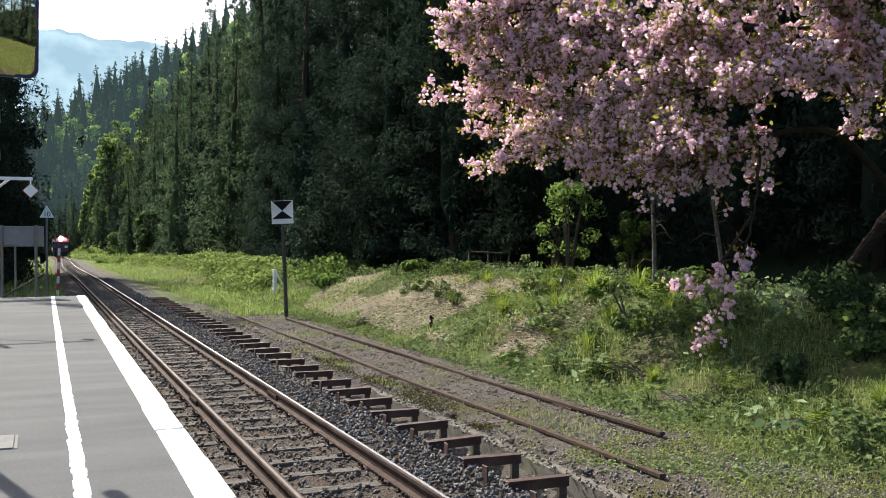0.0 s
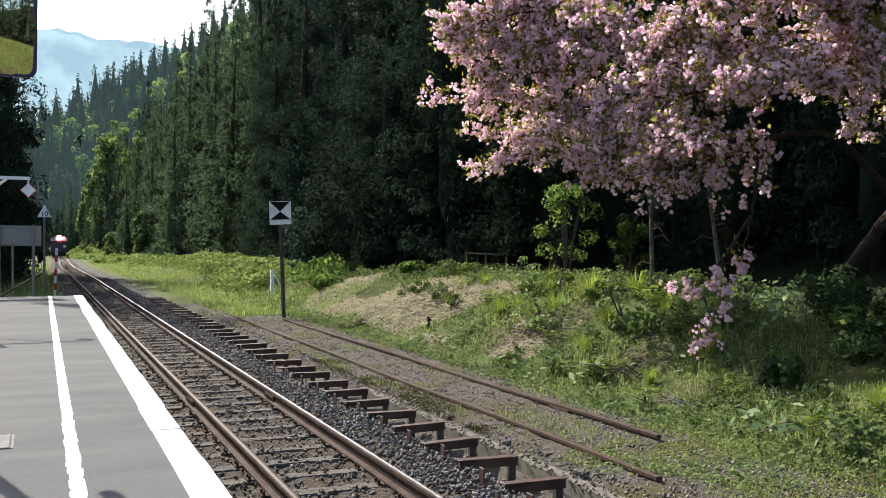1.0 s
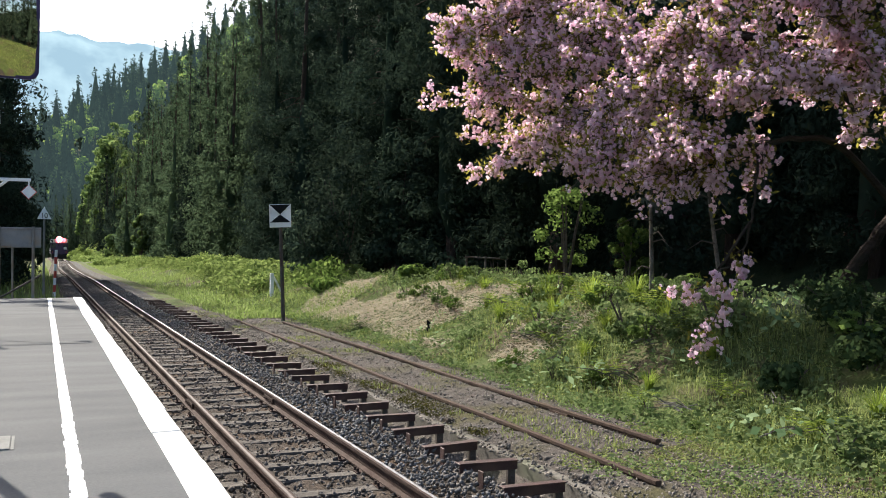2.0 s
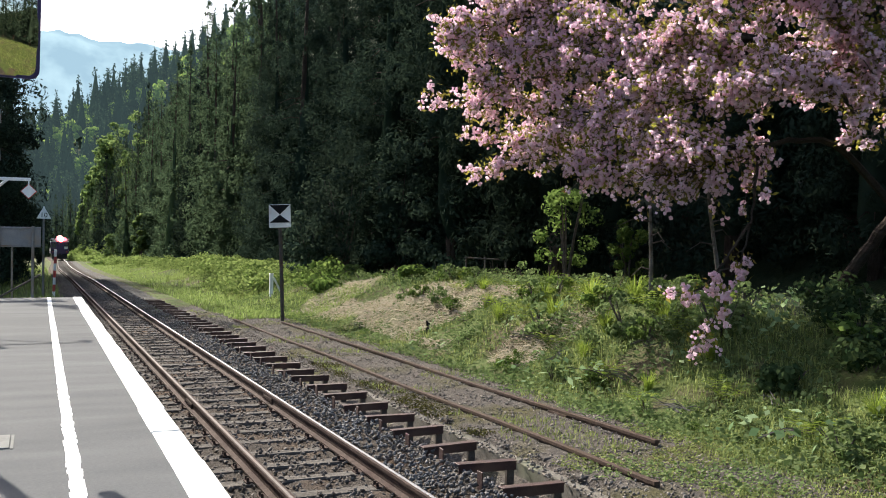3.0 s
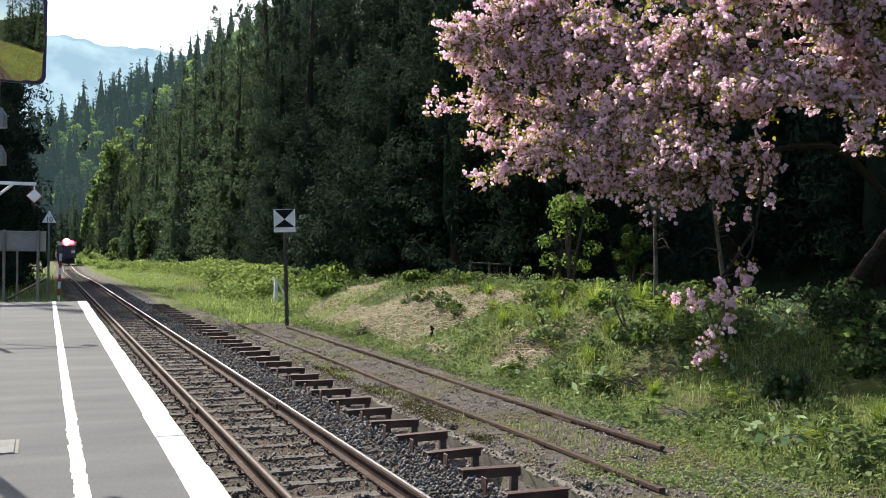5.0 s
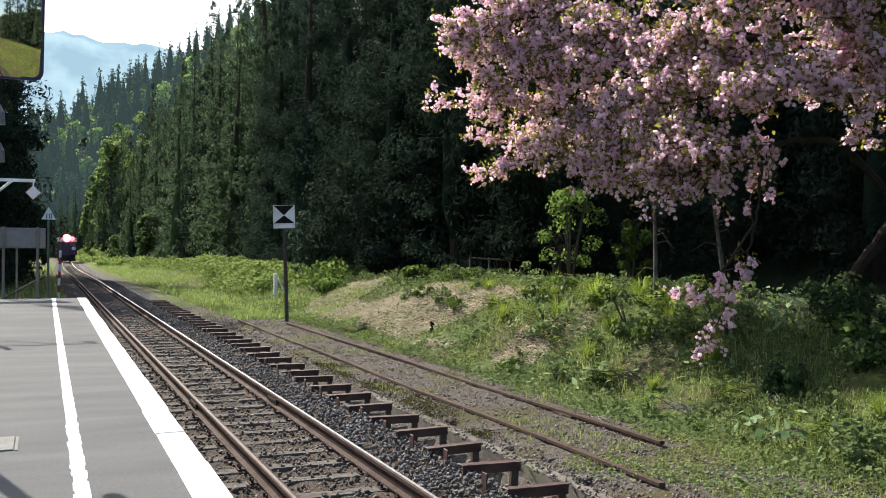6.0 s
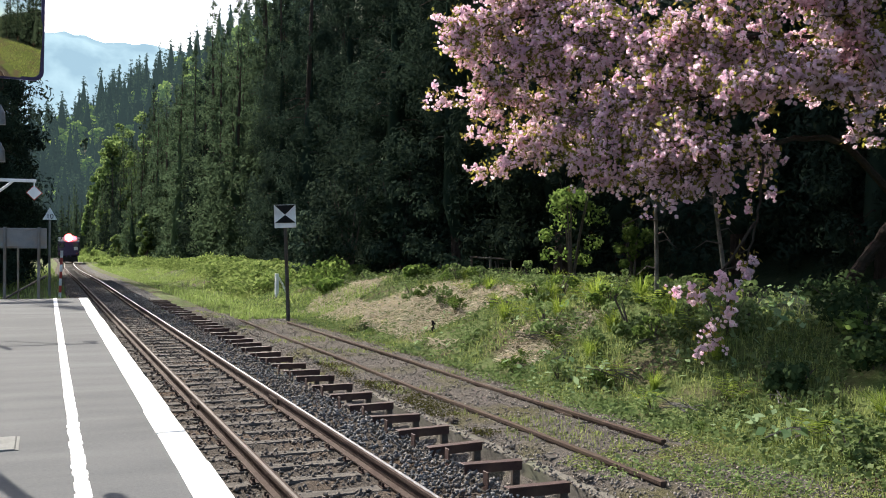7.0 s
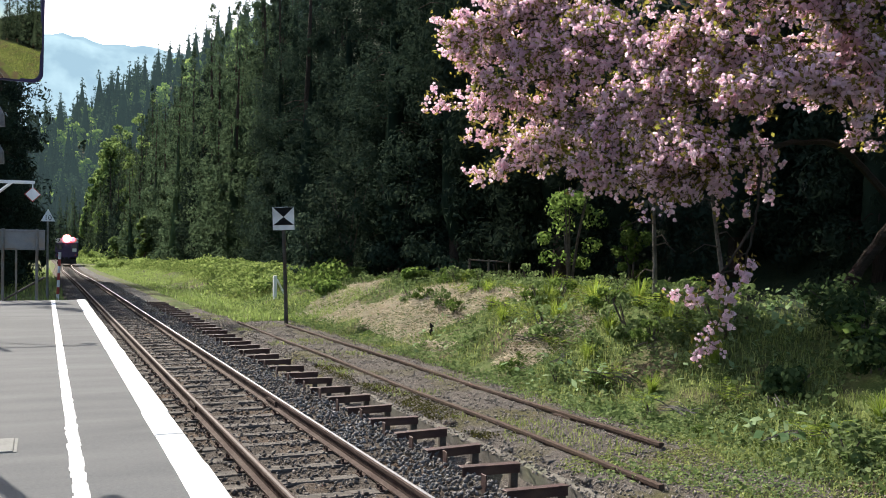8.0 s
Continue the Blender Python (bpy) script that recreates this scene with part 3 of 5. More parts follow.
def rounded(w, h, r, n=6):
    pts = []
    for cx, cz, a0 in ((w - r, h - r, 0), (-w + r, h - r, 90), (-w + r, -h + r, 180), (w - r, -h + r, 270)):
        pts += [(cx + r * math.cos(radians(a0 + 90 * k / n)), cz + r * math.sin(radians(a0 + 90 * k / n))) for k in range(n + 1)]
    return pts


mm, MN, ML, mp_ = shader("mirror_glass")
mp_.inputs["Base Color"].default_value = (0.62, 0.6, 0.5, 1)
mp_.inputs["Metallic"].default_value, mp_.inputs["Roughness"].default_value = 1.0, 0.03
casing = part("casing", prism(bmesh.new(), rounded(0.42, 0.34, 0.07), 0.05, MIRROR @ Matrix.Translation((0, 0.012, 0))), surface("ochre_plastic", (0.25, 0.13, 0.03), (0.32, 0.18, 0.05), 6, 0.5), mirror_post, "ochre casing behind the glass")
bm = bmesh.new()
outer, inner = rounded(0.425, 0.345, 0.07), rounded(0.4, 0.32, 0.055)
ring = [[bm.verts.new(MIRROR @ Vector((x, y, z))) for x, z in o] for o, y in ((outer, 0.02), (outer, -0.02), (inner, -0.02), (inner, 0.02))]
for a, b in zip(ring, ring[1:] + ring[:1]):
    for i in range(len(a)):
        j = (i + 1) % len(a)
        bm.faces.new((a[i], a[j], b[j], b[i]))
bmesh.ops.recalc_face_normals(bm, faces=bm.faces)
# the rim's violet is the lens's colour fringe, put into the rubber
part("frame", bm, surface("dark_rubber_violet_fringe", (0.02, 0.012, 0.05), (0.035, 0.02, 0.09), 6, 0.4), mirror_post, "dark rubber rim tinted violet for the lens fringe")
bm = bmesh.new()
bmesh.ops.create_grid(bm, x_segments=28, y_segments=22, size=1.0)
for v in bm.verts:
    x, z = v.co.x * 0.41, v.co.y * 0.33
    v.co = MIRROR @ Vector((x, (x * x + z * z) / 5.0 - 0.055, z))
for g in bm.faces:
    g.smooth = True
bmesh.ops.reverse_faces(bm, faces=bm.faces)
part("glass", bm, mm, mirror_post, "bulging mirror glass showing the far bank")

hanging = thing("hanging_lamp", pose(-0.318, 7.72, 2.64), "small grey fitting of two caps hanging from the mirror arm", "fitting")
part("rod", tube(bmesh.new(), (-0.01, 0, 0), (-0.01, 0, 1.0), 0.012, 0.012, 8), M_GREYPAINT, hanging)
for z in (0.02, 0.3):
    bm = bmesh.new()
    tube(bm, (0, 0, z), (0, 0, z + 0.09), 0.055, 0.05, 12)
    tube(bm, (0, 0, z + 0.09), (0, 0, z + 0.15), 0.05, 0.02, 12)
    part("cap", bm, M_STEEL, hanging)

stake = thing("white_stake", pose(8.0, 34.2, float(land(8.0, 34.2)) - 0.1, 0, 0, 0), "short white marker stake with a leaning brace in the grass", "stake")
part("post", boxed(0, 0, 0.45, 0.13, 0.13, 1.0, 0.01), M_PALE, stake)
part("brace", tube(bmesh.new(), (0.5, 0, 0.0), (0.08, 0, 0.8), 0.04, 0.04, 8), M_PALE, stake)

stub_stick = thing("charred_stub", pose(8.1, 19.4, float(land(8.1, 19.4)) - 0.05), "small black charred stub on the bank", "stump")
part("stick", limb(bmesh.new(), [(0, 0, 0), (0.01, 0, 0.15), (0.03, 0, 0.24), (-0.02, 0, 0.33)], [0.05, 0.045, 0.05, 0.015], 7), M_BLACK, stub_stick)
low_rail = thing("low_fence", pose(11.9, 24.2, float(land(11.9, 24.2)) - 0.1, 0, 0, -20), "low dark fence rail before the forest", "fence")
for x in (-0.55, 0.0, 0.6):
    part("post", tube(bmesh.new(), (x, 0, 0), (x, 0, 0.75), 0.035, 0.03, 7), M_POST, low_rail)
part("rail", tube(bmesh.new(), (-0.6, 0, 0.72), (0.65, 0, 0.66), 0.025, 0.025, 7), M_POST, low_rail)


# ---- railcar ----
def railcar():
    paint = surface("railcar_paint", (0.035, 0.018, 0.06), (0.055, 0.03, 0.085), 3, 0.35, 0, 0.05, 40)
    pale = surface("railcar_cream", (0.55, 0.53, 0.5), (0.65, 0.62, 0.58), 3, 0.4, 0, 0.05, 40)
    roofm = surface("railcar_roof", (0.5, 0.5, 0.5), (0.62, 0.62, 0.62), 3, 0.5, 0.3, 0.1, 40)
    under = surface("underframe", (0.02, 0.02, 0.02), (0.05, 0.045, 0.04), 5, 0.8)
    glass, GN, GL, gp = shader("railcar_glass")
    gp.inputs["Base Color"].default_value, gp.inputs["Roughness"].default_value = (0.03, 0.035, 0.04, 1), 0.06
    lamp, LN, LL, lp = shader("headlight_glow")
    lp.inputs["Emission Color"].default_value, lp.inputs["Emission Strength"].default_value = (1.0, 0.86, 0.8, 1), 16.0
    # red glow for the halo and fringe of the headlight's glare
    rim, RN, RL, rp = shader("headlight_red_halo")
    rp.inputs["Emission Color"].default_value, rp.inputs["Emission Strength"].default_value = (1.0, 0.05, 0.07, 1), 4.0
    t = thing("railcar", Matrix(), "dark violet diesel railcar with a bright roof headlight on the line", "train")
    # the front is at y = 0 and the car goes back along y
    bm = boxed(0, 8, 1.95, 2.76, 15.9, 2.0, 0.12)
    part("body", bm, paint, t)
    part("waist_band", boxed(0, 8, 1.55, 2.78, 15.7, 0.22, 0.01), pale, t, "cream band")
    bm = bmesh.new()
    prism(bm, [(-1.36, 2.9), (1.36, 2.9), (1.34, 3.1), (1.0, 3.38), (0.5, 3.52), (-0.5, 3.52), (-1.0, 3.38), (-1.34, 3.1)], 15.8, Matrix.Translation((0, 0.1, 0)))
    part("roof", bm, roofm, t, "pale grey curved roof")
    for x in (-0.92, 0.0, 0.92):
        part("windscreen" if x else "end_door_window", boxed(x, 0.04, 2.35, 0.66 if x else 0.44, 0.03, 0.75, 0.01), glass, t)
    part("end_door", boxed(0, 0.03, 1.75, 0.7, 0.04, 1.9, 0.01), paint, t)
    for x in (-1.05, 1.05):
        part("tail_lamp", tube(bmesh.new(), (x, 0.06, 1.3), (x, 0.0, 1.3), 0.1, 0.09, 12), M_REDPAINT, t)
    # ring added to show the red halo around the headlight
    part("halo_ring", tube(bmesh.new(), (0, 0.3, 3.4), (0, -0.02, 3.4), 0.56, 0.53, 20), rim, t, "glowing red ring added for the headlight's halo")
    part("headlight", tube(bmesh.new(), (0.05, -0.02, 3.4), (0.05, -0.08, 3.4), 0.33, 0.3, 20), lamp, t, "glaring white headlight")
    # made-up disc: the red fringe right of the headlight, as a glowing part
    part("fringe_disc", tube(bmesh.new(), (0.72, 0.02, 3.34), (0.72, -0.05, 3.34), 0.3, 0.27, 14), rim, t, "glowing red disc added for the glare's right fringe")
    # pale sheet painted for the reflection in the right-hand window
    part("window_glare_panel", boxed(0.92, 0.0, 1.95, 0.5, 0.03, 0.42, 0.01), pale, t, "pale panel added for the reflection in the window")
    for side in (-1, 1):
        for k in range(8):
            part("side_window", boxed(side * 1.385, 2.2 + k * 1.65, 2.35, 0.02, 1.25, 0.75, 0.006), glass, t)
        # boxes added for the sunlight on the roof's shoulders; no lamps
        part("sunlit_shoulder_box", boxed(side * 1.05, 0.2, 3.36, 0.7, 0.35, 0.24, 0.05), roofm, t, "pale box added for the sunlit shoulder of the roof")
    part("snow_plough", prism(bmesh.new(), [(-1.2, 0.15), (1.2, 0.15), (1.1, 0.8), (-1.1, 0.8)], 0.25, Matrix.Translation((0, -0.05, 0))), under, t, "black snow plough")
    part("coupler", box(boxed(0, -0.3, 0.85, 0.25, 0.6, 0.25, 0.02), 0, -0.55, 0.85, 0.35, 0.15, 0.35), under, t)
    part("underframe", boxed(0, 8, 0.75, 2.3, 15, 0.4, 0.03), under, t)
    for by in (2.6, 13.4):
        bogie = part("bogie", boxed(0, by, 0.5, 1.9, 2.6, 0.3, 0.03), under, t)
        for wy in (-0.95, 0.95):
            for s in (-1, 1):
                part("wheel", tube(bmesh.new(), (s * 0.49, by + wy, 0.43), (s * 0.6, by + wy, 0.43), 0.43, 0.43, 20), M_RUST, bogie)
    return t


train = railcar()


def motions():
    """The railcar comes up the line towards the station."""
    rows = []
    for t, y in ((0, 186.0), (1, 178.6), (2, 171.4), (3, 164.2), (4, 157.2), (5, 150.3), (6, 143.5), (7, 136.8), (8, 130.2)):
        turn = math.degrees(math.atan((track_x(y + 14) - track_x(y)) / 14))
        rows.append((t, pose(track_x(y), y, track_z(y) + 0.005, -0.37, 0, -turn)))
    walk(train, rows)


# ---- conifers ----
def crown_arrays(h, r, clumps, per, leaf, bare, slim=0.8):
    """Rounded puffs of needle sprays at the branches' ends, each with its own lit top and dark gap below."""
    C, N = [], []
    for i in range(clumps):
        u = bare + (1 - bare) * (1 - rng.random() ** 0.72)
        reach = r * ((1 - u) ** slim) * rng.uniform(0.35, 1.12) + 0.06
        if u < bare + 0.1:
            reach *= 0.8
        az = i * 2.39996 + rng.uniform(-0.5, 0.5)
        size = (0.16 + 0.2 * reach) * rng.uniform(0.75, 1.3)
        c = np.array([math.cos(az) * reach, math.sin(az) * reach, u * h - 0.12 * reach])
        d = units(per)
        q = d * size * rng.uniform(0.55, 1.08, (per, 1)) * np.array([1, 1, 1.1])
        q[:, 2] -= 0.35 * np.maximum(0, np.hypot(q[:, 0], q[:, 1]) - 0.4 * size)
        C.append(c + q)
        N.append(d + np.array([0, 0, 0.3]) + rng.normal(size=(per, 3)) * 0.2)
    C, N = np.concatenate(C), np.concatenate(N)
    A = np.cross(N, units(len(N))) + np.array([0, 0, -0.25])
    A /= np.linalg.norm(A, axis=1, keepdims=True)
    S = np.cross(N, A)
    S /= np.linalg.norm(S, axis=1, keepdims=True)
    fine = np.clip(1.25 - C[:, 2] / h, 0.35, 1.0) ** 0.6
    return leaf_quads(C, A, S, leaf * fine * rng.uniform(0.6, 1.3, len(C)), leaf * fine * rng.uniform(0.22, 0.42, len(C)), 0.04 * leaf / 0.26)


def core_cone(h, r, bare):
    """The dense dark heart of a crown."""
    rings = [(bare * h, 0.35), (bare * h + 0.08 * h, 1.0), (0.5 * h, 0.55), (0.8 * h, 0.22), (0.99 * h, 0.012)]
    a = np.arange(9) * math.tau / 9
    v = np.concatenate([np.stack([np.cos(a) * r * k * rng.uniform(0.8, 1.2, 9), np.sin(a) * r * k * rng.uniform(0.8, 1.2, 9), np.full(9, z)], axis=1) for z, k in rings])
    f = [(i * 9 + j, i * 9 + (j + 1) % 9, i * 9 + 9 + (j + 1) % 9, i * 9 + 9 + j) for i in range(len(rings) - 1) for j in range(9)]
    return v, np.array(f)


def merged(a, b):
    return np.concatenate([a[0], b[0]]), np.concatenate([a[1], b[1] + len(a[0])])


def cedar(h, r, branches, per, leaf, bare, label, foliage=M_CEDAR):
    t = thing("cedar_tree", pose(0, 0, -60), label, "tree", "cedar forest")
    bm = bmesh.new()
    lean = random.uniform(-0.2, 0.2)
    limb(bm, [(0, 0, -0.6), (0.03, 0, 0.5), (lean * 0.4, 0.05, h * 0.35), (lean, 0, h * 0.7), (lean, 0, h * 0.97)], [0.34, 0.25, 0.19, 0.1, 0.02], 8)
    for k in range(14):
        z = h * (0.1 + 0.4 * random.random())
        a = random.uniform(0, math.tau)
        limb(bm, [(0, 0, z), (math.cos(a) * 0.8, math.sin(a) * 0.8, z + 0.05), (math.cos(a) * 1.5, math.sin(a) * 1.5, z - 0.25)], [0.035, 0.025, 0.01], 4)
    part("trunk", bm, M_BARK, t, "straight reddish-brown trunk")
    v, f = crown_arrays(h, r, branches, per, leaf, bare)
    v, f = merged((v, f), core_cone(h * 0.7, r * 0.2, bare + 0.05))
    soup("crown", v, f, foliage, t)
    return t


LBL = "tall dark green cedar with drooping shaded sprays"
near = [cedar(22, 3.0, 170, 88, 0.135, 0.03, LBL), cedar(25, 2.7, 180, 88, 0.135, 0.05, LBL), cedar(19, 3.1, 155, 88, 0.135, 0.02, LBL), cedar(24, 3.2, 175, 88, 0.135, 0.03, LBL)]
mid = [cedar(22, 3.0, 130, 24, 0.28, 0.03, LBL), cedar(18, 2.8, 120, 24, 0.28, 0.03, LBL), cedar(25, 3.0, 135, 24, 0.28, 0.04, LBL)]
# slope cedars: the same tree in the haze-lightened foliage
LBY = "mid-green cedar on the slope above the line, its foliage lightened for haze"
young = [cedar(22, 3.0, 165, 34, 0.22, 0.02, LBY, M_HAZECEDAR), cedar(18, 2.8, 150, 34, 0.22, 0.02, LBY, M_HAZECEDAR), cedar(24, 2.9, 170, 34, 0.22, 0.02, LBY, M_HAZECEDAR)]
used = set()


def plant(models, x, y, scale=1.0):
    src = random.choice(models)
    m = pose(x, y, float(land(x, y)) - 0.1, random.uniform(-2, 2), random.uniform(-2, 2), random.uniform(0, 360))
    if src not in used:
        used.add(src)
        src.matrix_basis, o = m, src
    else:
        o = copy_thing(src, m)
    k = scale * random.uniform(0.8, 1.15)
    o.scale = (k * random.uniform(0.92, 1.08),) * 2 + (k,)
    return o


for row in range(6):
    y = -8.0 + row if row < 3 else 96.0 + 2 * row
    while y < (198 if row < 2 else 215):
        closing = float(sm(85, 170, y))
        x = 14.2 + 3.3 * row - 5.6 * closing + random.uniform(-1.6, 1.8) + float(bend(y))
        close = 4 < y < 75 and row < 2
        small = (1.06 if row else 1.0) - closing * (0.52, 0.46, 0.38, 0.34, 0.32, 0.3)[row]
        if not (row == 0 and y < 19):
            plant(young if y > 62 + 6 * row and random.random() < 0.8 else near if close else mid, x, y, small)
        y += random.uniform(3.0, 4.9) * (1.0 if row < 2 else 1.35) * (1.0 if y < 120 else 1.25)
for k in range(26):
    plant(young, -9 + 0.95 * k + random.uniform(-0.8, 0.8), random.uniform(238, 254), random.uniform(0.5, 0.72))
# the stand beyond the platform, on the other side of the line
for x, y in ((-2.7, 61), (-3.0, 70), (-2.9, 55), (-3.2, 79), (-2.9, 66), (-3.4, 71), (-2.2, 77), (-4.8, 62), (-6.5, 68), (-7.5, 75), (-3.0, 84), (-9.5, 66), (-5.8, 82), (-12, 72), (-9, 80), (-14, 64), (-3.6, 52), (-5.6, 47), (-3.2, 58), (-8.2, 51), (-10.5, 45), (-6.5, 56)):
    plant(near if x > -3.7 and y < 75 else mid, x, y, 1.0)
# the wood behind the cherry
for x, y in ((17.5, 15.5), (19.5, 18.0), (20.0, 14.5), (22.5, 19.5), (18.0, 11.0), (23.0, 16.0), (21.0, 22.0), (20.5, 10.5)):
    plant(near, x, y, 0.9)
for k in range(8):
    plant(mid, random.uniform(-26, -13), 0 + 7.5 * k, 0.9)
for k in range(7):
    plant(mid, random.uniform(13, 17), -14 - 4.5 * k, 0.95)


# ---- broadleaved trees and bushes ----
def bush_arrays(r, h, blobs, per, leaf):
    C, N = [], []
    for i in range(blobs):
        a, q = rng.uniform(0, math.tau), math.sqrt(rng.random())
        c = np.array([math.cos(a) * q * r * 0.8, math.sin(a) * q * r * 0.8, h * (0.2 + 0.8 * rng.random() * (1 - 0.5 * q * q))])
        d = units(per)
        rad = r * rng.uniform(0.22, 0.42)
        C.append(c + d * rad * rng.uniform(0.6, 1.05, (per, 1)) * np.array([1, 1, 0.8]))
        N.append(d + rng.normal(size=(per, 3)) * 0.5)
    C, N = np.concatenate(C), np.concatenate(N)
    C[:, 2] = np.maximum(C[:, 2], 0.02)
    A = np.cross(N, units(len(N)))
    A /= np.linalg.norm(A, axis=1, keepdims=True)
    S = np.cross(N, A)
    S /= np.linalg.norm(S, axis=1, keepdims=True)
    return leaf_quads(C, A, S, leaf * rng.uniform(0.7, 1.3, len(C)), leaf * rng.uniform(0.45, 0.8, len(C)), leaf * 0.15)


def bush(name, x, y, r, h, blobs, per, leaf, material, label, category, group="", stem=True):
    t = thing(name, pose(x, y, float(land(x, y)) - 0.05), label, category, group)
    bm = bmesh.new()
    for k in range(5):
        a = random.uniform(0, math.tau)
        d = Vector((math.cos(a), math.sin(a), 0)) * r
        limb(bm, [(0, 0, -0.1), d * 0.25 + Vector((0, 0, h * 0.4)), d * 0.6 + Vector((0, 0, h * 0.8))], [0.01 * h + 0.01, 0.006 * h + 0.006, 0.004], 5)
    part("stem", bm, M_TWIG, t)
    v, f = bush_arrays(r, h, blobs, per, leaf)
    soup("foliage", v, f, material, t)
    return t


# fresh green trees at the foot of the far slope
for x, y, r, h in ((11.6, 118, 1.3, 6.0), (9.6, 133, 1.2, 4.0), (11.0, 131, 1.3, 6.5), (12.2, 152, 1.6, 9), (13.6, 160, 1.9, 13), (15.6, 166, 2.4, 16), (10.0, 165, 1.8, 7), (10.2, 176, 2.0, 7)):
    bush("broadleaf_tree", x, y, r, h, 22, 60, 0.24, M_SPRING, "fresh yellow-green tree at the forest's edge", "tree", "spring trees by the line")
for x, y, r, h in ((11.6, 204, 3.4, 16), (14.0, 208, 3.8, 19), (16.5, 216, 4.2, 20), (9.6, 200, 2.4, 9)):
    bush("broadleaf_tree", x, y, r, h, 60, 70, 0.36, M_SPRING, "fresh yellow-green tree at the forest's edge", "tree", "spring trees by the line")
for k in range(34):
    y = 118 + k * 2.7 + random.uniform(-1, 1)
    x = float(hill_foot(y) + bend(y)) + random.uniform(-1.2, 2.0)
    bush("slope_bush", x, y, random.uniform(0.9, 1.5), random.uniform(0.9, 2.0), 12, 60, 0.13, M_VERGE, "fresh green bush on the slope above the line", "bush", "bushes by the line")
for k in range(62):
    y = 38 + 84 * (k / 62) ** 1.2 + random.uniform(-0.8, 0.8)
    x = 9.6 + random.uniform(-0.9, 1.5) + float(bend(y)) - 3.4 * float(sm(85, 125, y))
    bush("roadside_bush", x, y, random.uniform(0.8, 1.4), random.uniform(0.35, 0.75), 14, 60, 0.085, M_VERGE, "bright green leafy bush beside the line", "bush", "bushes by the line")
for x, y, r, h in ((11.4, 36.0, 1.9, 5.2), (13.2, 35.0, 1.6, 6.0), (10.4, 37.5, 1.2, 3.0)):
    bush("evergreen_tree", x, y, r, h, 30, 80, 0.1, M_EVERGREEN, "rounded evergreen tree with glossy grey-green leaves before the cedars", "tree", "evergreens at the forest's edge")
for x, y, r, h in ((9.8, 33.0, 1.6, 0.75), (9.2, 30.6, 0.8, 0.5), (10.6, 35.5, 1.0, 0.8), (10.4, 26.0, 0.5, 0.55), (10.6, 23.0, 0.35, 0.45)):
    bush("bank_bush", x, y, r, h, 12, 60, 0.085, M_BROAD, "light green bush on top of the bank", "bush", "bushes on the bank")
clumps = [bush("weed_clump", 9.0, 20.0 + k, 0.35, 0.4 + 0.05 * k, 7, 46, 0.036, M_WEED if k % 2 else M_BROAD, "leafy clump of mixed weeds on the bank", "weeds", "weed clumps on the bank") for k in range(4)]
for k in range(110):
    x, y = 7.3 + 4.4 * random.random(), 4.5 + 26 * random.random() ** 1.3
    if (7.6 < x < 10.0 and 17 < y < 31) or (x > 9.8 and y < 13):
        continue
    s = random.uniform(0.6, 1.5) * (0.6 if x < 8.2 else 1)
    o = copy_thing(clumps[k % 4], pose(x, y, float(land(x, y)) - 0.04, 0, 0, random.uniform(0, 360)))
    o.scale = (s * random.uniform(0.8, 1.3), s * random.uniform(0.8, 1.3), s)
for x, y, r, h in ((11.7, 19.4, 0.8, 3.3), (12.8, 18.4, 0.5, 2.0)):
    bush("young_maple", x, y, r, h, 16, 70, 0.055, M_BROAD, "slender young tree with sunlit green leaves", "tree", "saplings before the forest")


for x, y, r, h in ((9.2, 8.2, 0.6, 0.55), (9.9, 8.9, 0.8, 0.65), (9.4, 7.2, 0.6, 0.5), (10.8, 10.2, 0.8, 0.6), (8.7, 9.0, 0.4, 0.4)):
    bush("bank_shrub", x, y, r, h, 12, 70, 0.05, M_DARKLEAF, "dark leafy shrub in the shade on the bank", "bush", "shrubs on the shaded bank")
for k in range(16):
    y = 26 + k * 2.6
    bush("forest_shrub", 12.9 + random.uniform(-0.5, 0.7), y + random.uniform(-0.8, 0.8), random.uniform(0.9, 1.5), random.uniform(0.9, 2.2), 12, 70, 0.1, M_CEDAR, "dark evergreen shrub under the forest's edge", "bush", "shrubs at the forest's edge")


def sapling(x, y, h, lean):
    t = thing("bare_sapling", pose(x, y, float(land(x, y)) - 0.1), "thin grey bare stem before the dark forest", "sapling", "saplings before the forest")
    bm = limb(bmesh.new(), [(0, 0, 0), (lean * 0.3, 0, h * 0.3), (lean * 0.55, 0.05, h * 0.6), (lean, 0, h)], [0.045, 0.04, 0.03, 0.015], 8)
    part("stem", bm, M_PALEBARK, t)
    bm = bmesh.new()
    for k in range(9):
        z, a = h * random.uniform(0.25, 0.95), random.uniform(0, math.tau)
        q = random.uniform(0.3, 0.8)
        limb(bm, [(lean * z / h, 0, z), (lean * z / h + math.cos(a) * q * 0.5, math.sin(a) * 0.2, z + 0.05), (lean * z / h + math.cos(a) * q, math.sin(a) * 0.4, z - 0.12)], [0.016, 0.011, 0.004], 4)
    tagged(part("twig_spray", bm, M_TWIG, t), kind="stuff")


sapling(10.35, 14.15, 2.9, 0.0)
sapling(11.3, 13.3, 3.0, -0.5)

